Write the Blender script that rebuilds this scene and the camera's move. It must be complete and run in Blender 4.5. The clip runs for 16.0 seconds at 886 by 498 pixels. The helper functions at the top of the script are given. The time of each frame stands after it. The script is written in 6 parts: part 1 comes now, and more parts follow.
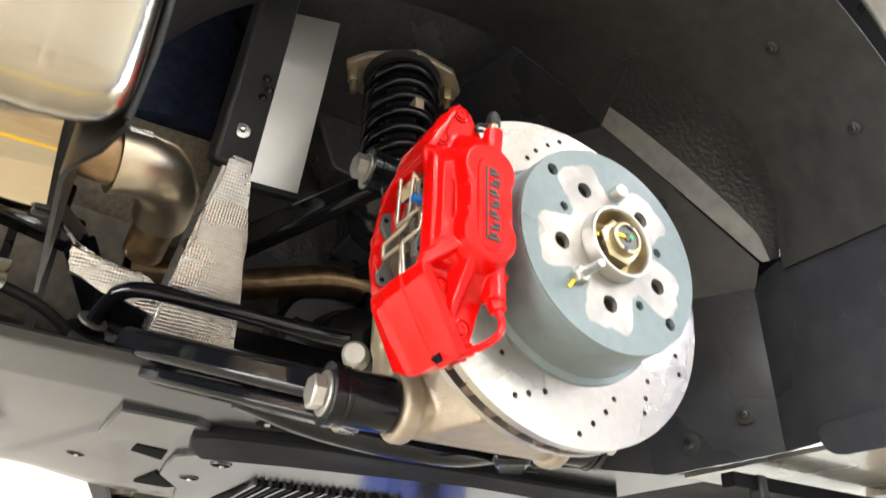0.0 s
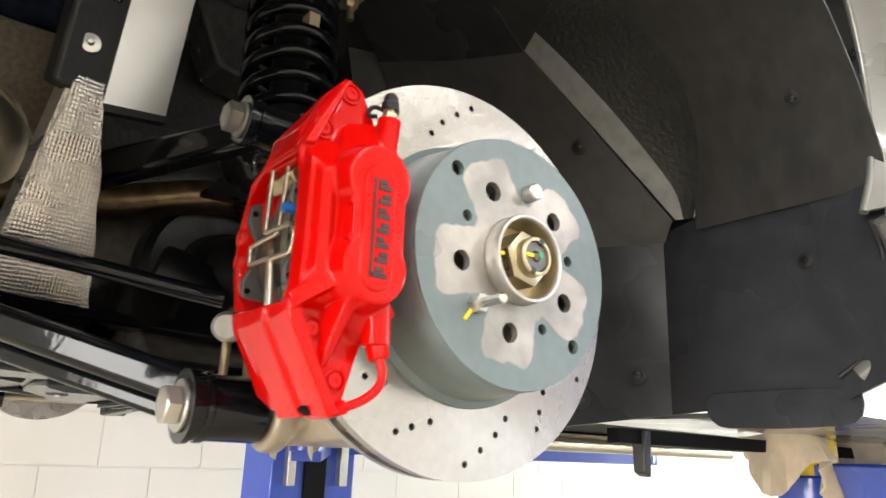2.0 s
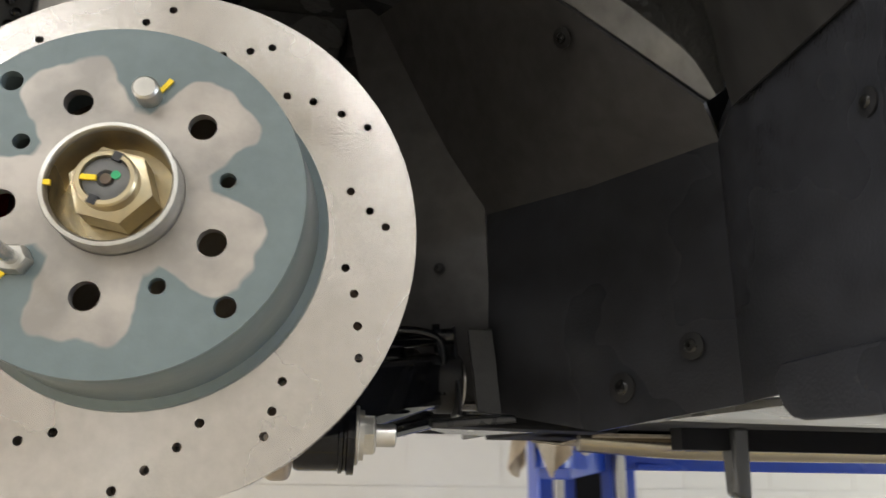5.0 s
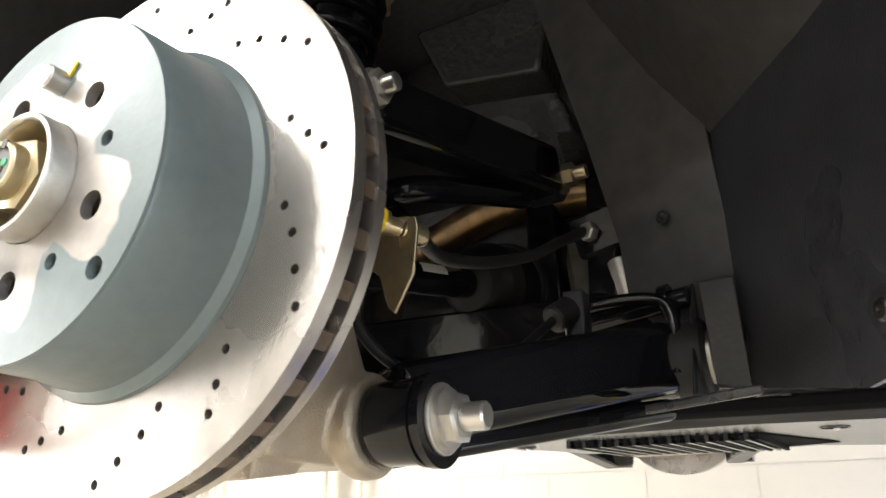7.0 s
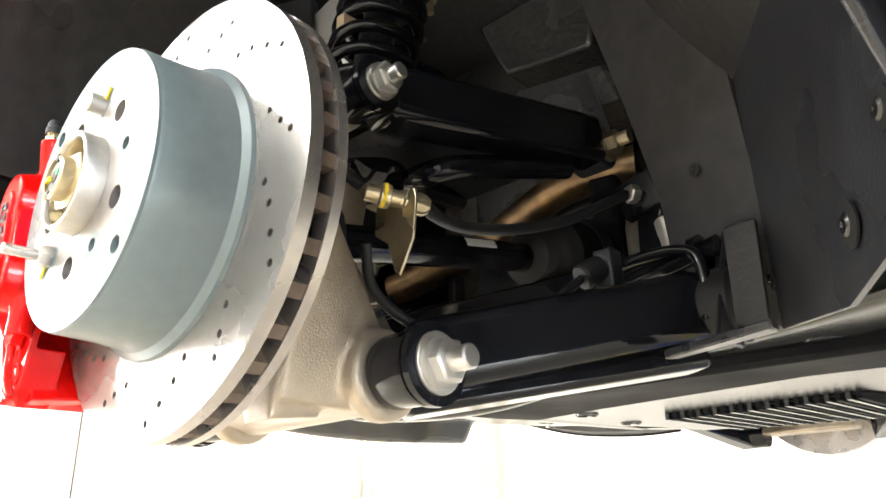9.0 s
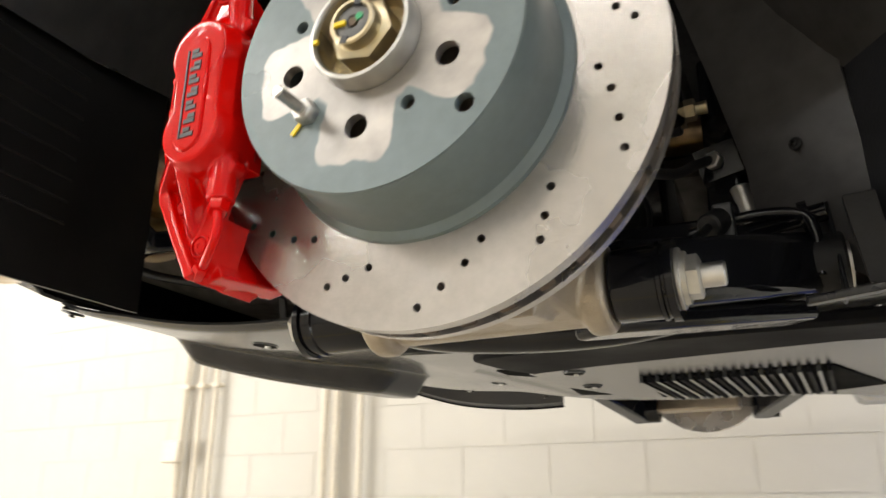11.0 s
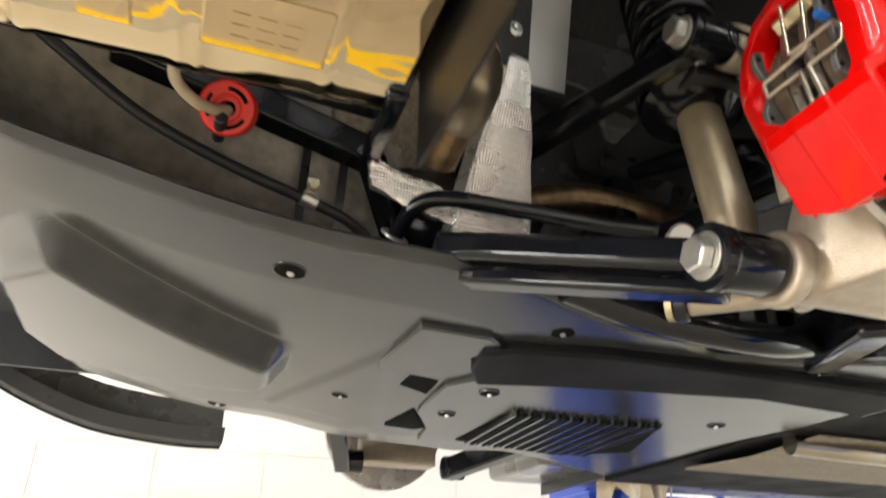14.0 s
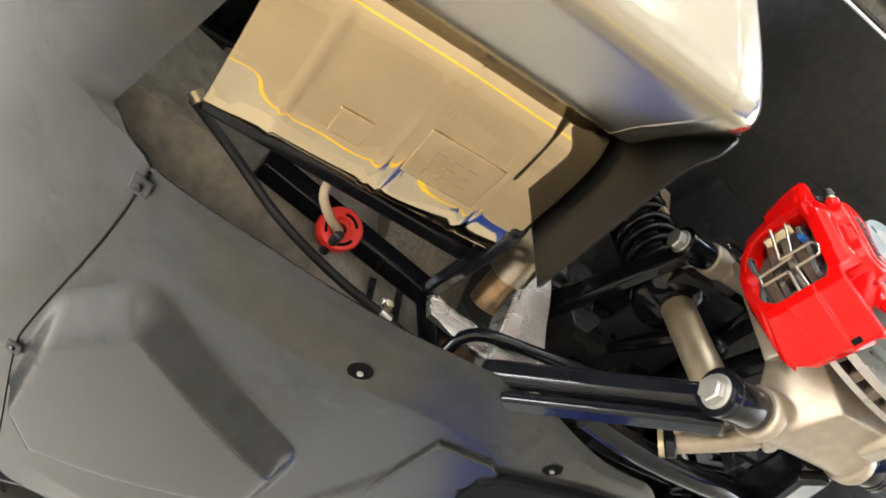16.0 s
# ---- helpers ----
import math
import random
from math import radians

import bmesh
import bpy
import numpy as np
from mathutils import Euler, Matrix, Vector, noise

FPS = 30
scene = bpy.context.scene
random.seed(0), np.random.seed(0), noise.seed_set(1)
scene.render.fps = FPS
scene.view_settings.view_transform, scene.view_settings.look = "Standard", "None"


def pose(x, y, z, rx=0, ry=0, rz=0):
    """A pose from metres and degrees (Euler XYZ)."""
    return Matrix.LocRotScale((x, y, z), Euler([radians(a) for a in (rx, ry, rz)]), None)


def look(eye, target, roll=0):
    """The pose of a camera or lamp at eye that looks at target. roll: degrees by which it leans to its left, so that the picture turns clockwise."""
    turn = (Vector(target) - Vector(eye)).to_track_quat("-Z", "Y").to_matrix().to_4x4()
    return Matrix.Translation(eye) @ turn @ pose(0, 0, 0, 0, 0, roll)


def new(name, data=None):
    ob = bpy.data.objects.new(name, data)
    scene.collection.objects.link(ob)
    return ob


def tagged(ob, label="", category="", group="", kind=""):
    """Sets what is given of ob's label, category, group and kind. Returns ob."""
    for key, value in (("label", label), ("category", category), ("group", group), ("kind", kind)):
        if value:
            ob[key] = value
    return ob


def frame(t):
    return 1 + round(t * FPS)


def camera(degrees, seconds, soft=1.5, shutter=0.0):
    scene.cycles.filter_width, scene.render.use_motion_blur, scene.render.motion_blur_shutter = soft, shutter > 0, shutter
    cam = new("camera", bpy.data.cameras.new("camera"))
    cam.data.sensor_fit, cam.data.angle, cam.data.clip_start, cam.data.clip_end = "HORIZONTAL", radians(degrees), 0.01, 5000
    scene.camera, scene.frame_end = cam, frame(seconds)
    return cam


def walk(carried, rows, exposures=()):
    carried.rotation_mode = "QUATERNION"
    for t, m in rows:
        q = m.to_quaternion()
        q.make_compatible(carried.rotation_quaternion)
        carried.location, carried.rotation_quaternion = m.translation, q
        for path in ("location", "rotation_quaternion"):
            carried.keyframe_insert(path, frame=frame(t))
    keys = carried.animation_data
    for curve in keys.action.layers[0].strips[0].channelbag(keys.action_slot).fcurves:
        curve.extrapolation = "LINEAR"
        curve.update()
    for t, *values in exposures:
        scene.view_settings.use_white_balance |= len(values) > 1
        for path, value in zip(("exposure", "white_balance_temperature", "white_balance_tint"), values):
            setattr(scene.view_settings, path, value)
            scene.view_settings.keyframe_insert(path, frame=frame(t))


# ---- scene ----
# ---- camera ----
EXPOSURES = [(0, -0.95, 6450, 10), (0.5, -1.25, 6450, 10), (1.5, -1.3, 6650, 10), (2.5, -1.55, 6700, 10), (3.5, -1.75, 6650, 10), (4.5, -2.0, 6550, 10), (5.1, -2.1, 6550, 10), (7.3, -1.05, 6600, 10), (8.5, -0.5, 6600, 10), (9.0, -0.45, 6550, 10), (9.5, -0.8, 6500, 10), (10.2, -1.75, 6600, 10), (12.4, -2.1, 7200, 10), (13.0, -1.7, 7100, 10), (13.5, -1.45, 6850, 10), (14.5, -0.9, 6400, 10), (16, -0.77, 6300, 10)]
cam = camera(63.2, 16.0, shutter=0.5)
PATH = [
    (0, (-0.384, -0.387, 1.259), (0.49, 1.14, 2.209), 1.8),
    (0.5, (-0.406, -0.38, 1.309), (0.521, 1.137, 2.224), 1.8),
    (1, (-0.401, -0.354, 1.33), (0.593, 1.17, 2.16), 1.8),
    (1.5, (-0.383, -0.366, 1.377), (0.73, 1.164, 2.026), 2.0),
    (2, (-0.354, -0.368, 1.411), (0.821, 1.153, 1.965), 2.1),
    (2.5, (-0.288, -0.38, 1.439), (0.853, 1.172, 1.978), 2.0),
    (3, (-0.221, -0.401, 1.461), (0.805, 1.23, 1.996), 1.8),
    (3.5, (-0.163, -0.386, 1.487), (0.733, 1.321, 2.021), 1.5),
    (4, (-0.097, -0.369, 1.461), (0.66, 1.403, 1.996), 1.3),
    (4.5, (0.003, -0.361, 1.442), (0.539, 1.487, 1.989), 1.2),
    (5, (0.116, -0.357, 1.423), (0.377, 1.543, 1.991), 0.9),
    (5.2, (0.154, -0.35, 1.417), (0.237, 1.562, 1.997), 0.6),
    (7.3, (0.365, -0.165, 1.383), (-0.638, 1.416, 2.087), -1.5),
    (7.5, (0.385, -0.155, 1.377), (-0.677, 1.382, 2.089), -1.7),
    (8, (0.416, -0.15, 1.361), (-0.745, 1.312, 2.078), -1.8),
    (8.5, (0.439, -0.155, 1.359), (-0.778, 1.26, 2.076), -1.8),
    (9, (0.442, -0.154, 1.344), (-0.808, 1.235, 2.055), -1.7),
    (9.5, (0.405, -0.191, 1.333), (-0.857, 1.193, 2.034), -1.7),
    (10, (0.341, -0.247, 1.329), (-0.886, 1.18, 2.007), -1.6),
    (10.2, (0.322, -0.26, 1.326), (-0.869, 1.204, 1.986), -1.3),
    (12.3, (-0.146, -0.314, 1.26), (-0.108, 1.549, 1.987), 0.2),
    (12.5, (-0.2, -0.315, 1.256), (-0.067, 1.543, 1.983), 0.3),
    (13, (-0.336, -0.25, 1.231), (-0.02, 1.591, 1.946), 0.5),
    (13.5, (-0.445, -0.206, 1.208), (0.043, 1.573, 1.98), 0.5),
    (14, (-0.538, -0.225, 1.188), (0.068, 1.456, 2.086), 0.5),
    (14.5, (-0.653, -0.257, 1.133), (0.064, 1.249, 2.237), 1.1),
    (15, (-0.724, -0.256, 1.081), (0.079, 1.157, 2.246), 1.2),
    (15.5, (-0.759, -0.24, 1.04), (0.066, 1.067, 2.309), 1.4),
    (16, (-0.794, -0.194, 1.004), (0.02, 0.997, 2.39), 1.6),
]
walk(cam, [(t, look(eye, target, roll)) for t, eye, target, roll in PATH], EXPOSURES)

# ---- world and lights ----
world = bpy.data.worlds.new("workshop_air")
scene.world = world
world.use_nodes = True
world.node_tree.nodes["Background"].inputs[0].default_value = (1.0, 0.96, 0.9, 1)
world.node_tree.nodes["Background"].inputs[1].default_value = 0.25


def lamp(name, x, y, z, sx, sy, watts, colour=(0.97, 0.985, 1.0), target=None):
    data = bpy.data.lights.new(name, "AREA")
    data.shape, data.size, data.size_y, data.energy, data.color = "RECTANGLE", sx, sy, watts, colour
    ob = new(name, data)
    ob.matrix_world = look((x, y, z), target or (x, y + 0.001, z - 1))
    return ob


ROOM_TOP = 4.6
# (0.4, 2.1), (7.2, -2.6) and (5.4, -5.2) are added to brighten wall and bay
LAMPS = ((-3.6, -2.6), (0.2, -2.6), (4.0, -2.6), (7.2, -2.6), (-3.6, 1.6), (4.6, 1.6), (0.4, 2.1), (-3.6, -5.2), (1.2, -5.2), (5.4, -5.2))
for lx, ly in LAMPS:
    lamp("tube_light", lx, ly, ROOM_TOP - 0.16, 2.3, 0.28, 320 if lx < -3 else 205)
# doors are assumed out of view; lamps added to brighten tail and wheel bay
lamp("unseen_door_daylight", -6.98, -1.6, 1.9, 3.6, 3.2, 1800, (1.0, 0.99, 0.97), (0, -1.6, 1.9))
lamp("unseen_door_daylight", 8.98, -2.4, 1.9, 3.6, 3.2, 2400, (0.82, 0.92, 1.0), (0, -2.4, 1.9))


# ---- materials ----
def material(name, base, rough=0.5, metal=0.0, spread=0.12, size=40.0, bump=0.0, bump_size=300.0, tint=None, coat=0.0, rough_spread=0.1, stretch=(1, 1, 1)):
    """A surface with colour, gloss and relief that vary at two scales."""
    m = bpy.data.materials.new(name)
    m.use_nodes = True
    nt = m.node_tree
    b = nt.nodes["Principled BSDF"]
    b.inputs["Metallic"].default_value = metal
    b.inputs["Coat Weight"].default_value = coat
    b.inputs["Coat Roughness"].default_value = 0.06
    co = nt.nodes.new("ShaderNodeTexCoord")
    mp = nt.nodes.new("ShaderNodeMapping")
    mp.inputs["Scale"].default_value = stretch
    nt.links.new(co.outputs["Object"], mp.inputs[0])
    big, small = nt.nodes.new("ShaderNodeTexNoise"), nt.nodes.new("ShaderNodeTexNoise")
    big.inputs["Scale"].default_value, big.inputs["Detail"].default_value = size * 0.2, 4
    small.inputs["Scale"].default_value, small.inputs["Detail"].default_value = size * 2.5, 3
    nt.links.new(mp.outputs[0], big.inputs["Vector"])
    nt.links.new(mp.outputs[0], small.inputs["Vector"])
    mix = nt.nodes.new("ShaderNodeMath")
    mix.operation = "MULTIPLY_ADD"
    mix.inputs[1].default_value = 0.6
    nt.links.new(small.outputs[0], mix.inputs[0])
    part2 = nt.nodes.new("ShaderNodeMath")
    part2.operation = "MULTIPLY"
    part2.inputs[1].default_value = 0.4
    nt.links.new(big.outputs[0], part2.inputs[0])
    nt.links.new(part2.outputs[0], mix.inputs[2])
    ramp = nt.nodes.new("ShaderNodeValToRGB")
    lo, hi = ramp.color_ramp.elements
    lo.position, hi.position = 0.3, 0.7
    other = tint or base
    lo.color = (*[c * (1 - spread) for c in other], 1)
    hi.color = (*[min(1, c * (1 + spread)) for c in base], 1)
    nt.links.new(mix.outputs[0], ramp.inputs[0])
    nt.links.new(ramp.outputs[0], b.inputs["Base Color"])
    rg = nt.nodes.new("ShaderNodeMapRange")
    rg.inputs[1].default_value, rg.inputs[2].default_value = 0.3, 0.7
    rg.inputs[3].default_value, rg.inputs[4].default_value = max(0.03, rough - rough_spread), min(1, rough + rough_spread)
    nt.links.new(big.outputs[0], rg.inputs[0])
    nt.links.new(rg.outputs[0], b.inputs["Roughness"])
    if bump:
        fine = nt.nodes.new("ShaderNodeTexNoise")
        fine.inputs["Scale"].default_value, fine.inputs["Detail"].default_value = bump_size, 2
        nt.links.new(mp.outputs[0], fine.inputs["Vector"])
        bp = nt.nodes.new("ShaderNodeBump")
        bp.inputs["Strength"].default_value, bp.inputs["Distance"].default_value = bump, 0.002
        nt.links.new(fine.outputs[0], bp.inputs["Height"])
        nt.links.new(bp.outputs[0], b.inputs["Normal"])
    return m


red_paint = material("red_caliper_paint", (0.56, 0.0030, 0.0022), 0.05, spread=0.05, coat=0.0, bump=0.06, bump_size=90, rough_spread=0.02)
red_paint.node_tree.nodes["Principled BSDF"].inputs["Specular IOR Level"].default_value = 0.22
black_logo = material("black_print", (0.012, 0.012, 0.014), 0.4)
pad_grey = material("pad_backing", (0.12, 0.12, 0.118), 0.5, 0.3, spread=0.3, bump=0.2)
damper_alloy = material("champagne_anodised_alloy", (0.46, 0.39, 0.27), 0.36, 0.55, spread=0.08, size=20, tint=(0.40, 0.34, 0.24))
wire_steel = material("spring_wire", (0.62, 0.56, 0.46), 0.28, 0.9)
blue_mark = material("blue_mark", (0.02, 0.14, 0.5), 0.4)
zinc = material("yellow_zinc", (0.52, 0.43, 0.25), 0.3, 0.88, tint=(0.42, 0.38, 0.3))
steel = material("bright_steel", (0.6, 0.59, 0.57), 0.28, 0.95)
bolt_steel = material("bolt_steel", (0.5, 0.49, 0.46), 0.38, 0.9, bump=0.15)
rotor_steel = material("ground_disc_steel", (0.46, 0.435, 0.41), 0.27, 0.85, spread=0.08, size=60, bump=0.05, bump_size=500)
rotor_bsdf = rotor_steel.node_tree.nodes["Principled BSDF"]
rotor_bsdf.inputs["Anisotropic"].default_value = 0.75
turned = rotor_steel.node_tree.nodes.new("ShaderNodeTangent")
turned.direction_type, turned.axis = "RADIAL", "Y"
rotor_steel.node_tree.links.new(turned.outputs[0], rotor_bsdf.inputs["Tangent"])
rust_iron = material("disc_edge_iron", (0.11, 0.078, 0.054), 0.7, 0.0, spread=0.4, bump=0.3)
hat_grey = material("grey_green_coating", (0.135, 0.172, 0.178), 0.36, 0.1, spread=0.1, bump=0.05)
casting = material("cast_aluminium", (0.37, 0.315, 0.245), 0.40, 0.55, spread=0.14, size=30, bump=0.35, bump_size=700)
black_gloss = material("black_gloss_coat", (0.006, 0.0065, 0.0085), 0.09, spread=0.2, bump=0.1, bump_size=60, rough_spread=0.05)
black_gloss.node_tree.nodes["Principled BSDF"].inputs["Specular IOR Level"].default_value = 0.3
black_satin = material("black_satin_coat", (0.015, 0.016, 0.019), 0.34, spread=0.2, bump=0.2, bump_size=150)
rubber = material("black_rubber", (0.014, 0.014, 0.015), 0.5, bump=0.1)
rubber.node_tree.nodes["Principled BSDF"].inputs["Specular IOR Level"].default_value = 0.28
stone_guard = material("stippled_underseal", (0.058, 0.058, 0.060), 0.22, spread=0.2, bump=1.0, bump_size=95)
screw_black = material("blackened_screw", (0.05, 0.05, 0.05), 0.28, 0.8)
liner_plastic = material("liner_plastic", (0.024, 0.025, 0.029), 0.27, spread=0.3, size=14, rough_spread=0.08, bump=0.12, bump_size=400)
liner_plastic.node_tree.nodes["Principled BSDF"].inputs["Specular IOR Level"].default_value = 0.3
sealed_steel = material("sealed_panel_steel", (0.046, 0.045, 0.046), 0.36, spread=0.3, size=18, bump=0.2, bump_size=70)
sealed_steel.node_tree.nodes["Principled BSDF"].inputs["Specular IOR Level"].default_value = 0.35
tray_plastic = material("undertray_plastic", (0.026, 0.027, 0.028), 0.20, 0.0, spread=0.25, size=9, bump=0.05, bump_size=500, rough_spread=0.06)
tray_plastic.node_tree.nodes["Principled BSDF"].inputs["Specular IOR Level"].default_value = 0.44
arch_seal = material("sealed_arch_steel", (0.021, 0.0205, 0.020), 0.33, spread=0.45, size=22, bump=0.35, bump_size=60, stretch=(1, 1, 0.35))
arch_seal.node_tree.nodes["Principled BSDF"].inputs["Specular IOR Level"].default_value = 0.27
crescent_seal = material("brushed_on_sealer", (0.011, 0.011, 0.0105), 0.42, spread=0.4, size=40, bump=0.7, bump_size=170)
crescent_seal.node_tree.nodes["Principled BSDF"].inputs["Specular IOR Level"].default_value = 0.4
# pale grey: the light on this narrow face is put into its colour
lit_strip = material("lit_grey_strip", (0.19, 0.19, 0.187), 0.2, spread=0.3, size=20)
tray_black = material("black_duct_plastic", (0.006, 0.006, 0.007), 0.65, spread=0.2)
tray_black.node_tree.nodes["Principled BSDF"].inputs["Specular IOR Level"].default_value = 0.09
panel_black = material("black_rear_panel", (0.007, 0.0066, 0.006), 0.36, spread=0.3, size=12, bump=0.1, bump_size=90)
panel_black.node_tree.nodes["Principled BSDF"].inputs["Specular IOR Level"].default_value = 0.25
strut_black = material("worn_black_chassis_paint", (0.030, 0.030, 0.031), 0.42, spread=0.2, size=30, bump=0.3, bump_size=110)
# near-black that paints the shade inside holes and gaps left uncut
gap_shade_black = material("painted_gap_shade", (0.004, 0.004, 0.004), 0.9, spread=0.2)
gap_shade_black.node_tree.nodes["Principled BSDF"].inputs["Specular IOR Level"].default_value = 0.08
body_paint = material("grey_body_paint", (0.15, 0.148, 0.14), 0.3, 0.35, spread=0.05, coat=0.5)
polished = material("polished_stainless", (0.50, 0.385, 0.23), 0.05, 1.0, spread=0.06, size=8, bump=0.06, bump_size=16, rough_spread=0.02)
brushed = material("satin_stainless", (0.35, 0.315, 0.25), 0.22, 1.0, spread=0.08, size=6, bump=0.05, bump_size=14, rough_spread=0.05)
exhaust_steel = material("heat_tinted_steel", (0.5, 0.46, 0.38), 0.28, 1.0, spread=0.2, size=10, tint=(0.42, 0.33, 0.2))
bronze_pipe = material("bronzed_pipe", (0.33, 0.22, 0.12), 0.34, 0.9, spread=0.35, size=18, tint=(0.12, 0.09, 0.06))
foil = material("heat_foil", (0.66, 0.65, 0.635), 0.27, 0.9, spread=0.14, size=60, bump=0.16, bump_size=330, stretch=(0.55, 0.55, 1.5))
weave_tree = foil.node_tree
under = next(n for n in weave_tree.nodes if n.bl_idname == "ShaderNodeBump")
for way, pitch in (("X", 92), ("Z", 84)):
    thread = weave_tree.nodes.new("ShaderNodeTexWave")
    thread.bands_direction = way
    thread.inputs["Scale"].default_value, thread.inputs["Distortion"].default_value = pitch, 2.5
    thread.inputs["Detail"].default_value, thread.inputs["Detail Scale"].default_value = 2, 0.6
    weave_tree.links.new(next(n for n in weave_tree.nodes if n.bl_idname == "ShaderNodeTexCoord").outputs["Object"], thread.inputs["Vector"])
    over = weave_tree.nodes.new("ShaderNodeBump")
    over.inputs["Strength"].default_value, over.inputs["Distance"].default_value = 0.3, 0.001
    weave_tree.links.new(thread.outputs["Fac"], over.inputs["Height"])
    weave_tree.links.new(under.outputs[0], over.inputs["Normal"])
    under = over
weave_tree.links.new(under.outputs[0], weave_tree.nodes["Principled BSDF"].inputs["Normal"])
alu_sheet = material("aluminium_sheet", (0.7, 0.69, 0.68), 0.32, 0.9, spread=0.05, size=10)
heat_board = material("speckled_heat_shield", (0.2, 0.17, 0.13), 0.7, 0.2, spread=0.5, size=60, bump=0.3)
engine_grey = material("cast_engine_grey", (0.26, 0.24, 0.21), 0.6, 0.4, spread=0.4, size=20, bump=0.5, bump_size=60)
tank_blue = material("dark_blue_painted_tank", (0.030, 0.042, 0.085), 0.2, 0.5, spread=0.6, size=30, bump=0.15, bump_size=60)
red_rubber = material("red_polyurethane", (0.55, 0.02, 0.012), 0.45, spread=0.1)
wall_paint = material("cream_block_paint", (0.56, 0.535, 0.485), 0.6, spread=0.03, size=3, bump=0.2, bump_size=60)
floor_paint = material("epoxy_floor", (0.40, 0.355, 0.295), 0.3, spread=0.06, size=2, bump=0.03)
floor_grey = material("grey_floor", (0.4, 0.4, 0.39), 0.35, spread=0.06, size=2)
yellow_paint = material("yellow_paint", (0.85, 0.6, 0.01), 0.4, spread=0.06)
lift_blue = material("blue_lift_enamel", (0.012, 0.05, 0.36), 0.3, spread=0.1, size=8, coat=0.3)
cloth = material("beige_rag", (0.5, 0.42, 0.32), 0.95, spread=0.15, size=20, bump=0.3, bump_size=150)
ceiling_white = material("white_ceiling", (0.7, 0.68, 0.64), 0.8, spread=0.03, size=2)
green_mark = material("green_mark", (0.02, 0.3, 0.12), 0.4)
tan_rubber = material("tan_hose", (0.4, 0.32, 0.22), 0.6)
dark_pipe = material("painted_conduit", (0.66, 0.6, 0.5), 0.5)
tube_glow = bpy.data.materials.new("tube_diffuser")
tube_glow.use_nodes = True
tube_glow.node_tree.nodes["Principled BSDF"].inputs["Emission Color"].default_value = (1, 0.95, 0.87, 1)
tube_glow.node_tree.nodes["Principled BSDF"].inputs["Emission Strength"].default_value = 2.0

# ---- mesh tools ----
Z0 = 1.55  # height of the wheel's axis


def part(name, bm, mat, parent=None, label="", smooth=True, bevel=0.0, segs=2):
    """Links a bmesh as one mesh object, under a thing or a part if one is given."""
    bmesh.ops.recalc_face_normals(bm, faces=bm.faces)
    me = bpy.data.meshes.new(name)
    bm.to_mesh(me)
    bm.free()
    me.materials.append(mat)
    ob = new(name, me)
    if smooth:
        me.polygons.foreach_set("use_smooth", [True] * len(me.polygons))
        me.set_sharp_from_angle(angle=radians(38))
    if bevel:
        mod = ob.modifiers.new("edge", "BEVEL")
        mod.width, mod.segments, mod.limit_method, mod.angle_limit = bevel, segs, "ANGLE", radians(35)
        mod.harden_normals = False
    if parent:
        ob.parent = parent
    if label:
        tagged(ob, label)
    return ob


def thing(name, label, category, group="", kind=""):
    return tagged(new(name), label, category, group, kind)


def join(*bms):
    out = bmesh.new()
    for b in bms:
        me = bpy.data.meshes.new("tmp")
        b.to_mesh(me)
        b.free()
        out.from_mesh(me)
        bpy.data.meshes.remove(me)
    return out


def moved(bm, m):
    bmesh.ops.transform(bm, matrix=m, verts=bm.verts)
    return bm


def box(x0, x1, y0, y1, z0, z1):
    bm = bmesh.new()
    bmesh.ops.create_cube(bm, size=1)
    return moved(bm, Matrix.Translation(((x0 + x1) / 2, (y0 + y1) / 2, (z0 + z1) / 2)) @ Matrix.Diagonal((x1 - x0, y1 - y0, z1 - z0, 1)))


def frame_to(a, b, up=(0, 0, 1)):
    """A pose at a whose z axis runs to b."""
    a, b = Vector(a), Vector(b)
    z = (b - a).normalized()
    x = Vector(up).cross(z)
    if x.length < 1e-4:
        x = Vector((1, 0, 0)).cross(z)
    x.normalize()
    y = z.cross(x)
    m = Matrix((x, y, z)).transposed().to_4x4()
    m.translation = a
    return m


def beam(a, b, w, h, w2=None, h2=None, up=(0, 0, 1)):
    """A box beam from a to b, w wide and h high, that may taper."""
    n = (Vector(b) - Vector(a)).length
    bm = bmesh.new()
    vs = [bm.verts.new((sx * ww / 2, sy * hh / 2, z)) for z, ww, hh in ((0, w, h), (n, w2 or w, h2 or h)) for sx, sy in ((-1, -1), (1, -1), (1, 1), (-1, 1))]
    for f in ((0, 3, 2, 1), (4, 5, 6, 7), (0, 1, 5, 4), (1, 2, 6, 5), (2, 3, 7, 6), (3, 0, 4, 7)):
        bm.faces.new([vs[i] for i in f])
    return moved(bm, frame_to(a, b, up))


def lathe(profile, a, b, segs=48, closed=False):
    """Turns a profile of (radius, distance along the line a-b) round that line."""
    bm = bmesh.new()
    rings = [[bm.verts.new((r * math.cos(k * math.tau / segs), r * math.sin(k * math.tau / segs), d)) for k in range(segs)] for r, d in profile]
    pairs = list(zip(rings, rings[1:])) + ([(rings[-1], rings[0])] if closed else [])
    for p, q in pairs:
        for k in range(segs):
            bm.faces.new((p[k], p[(k + 1) % segs], q[(k + 1) % segs], q[k]))
    if not closed:
        for ring in (rings[0], rings[-1]):
            bm.faces.new(ring)
    return moved(bm, frame_to(a, b))


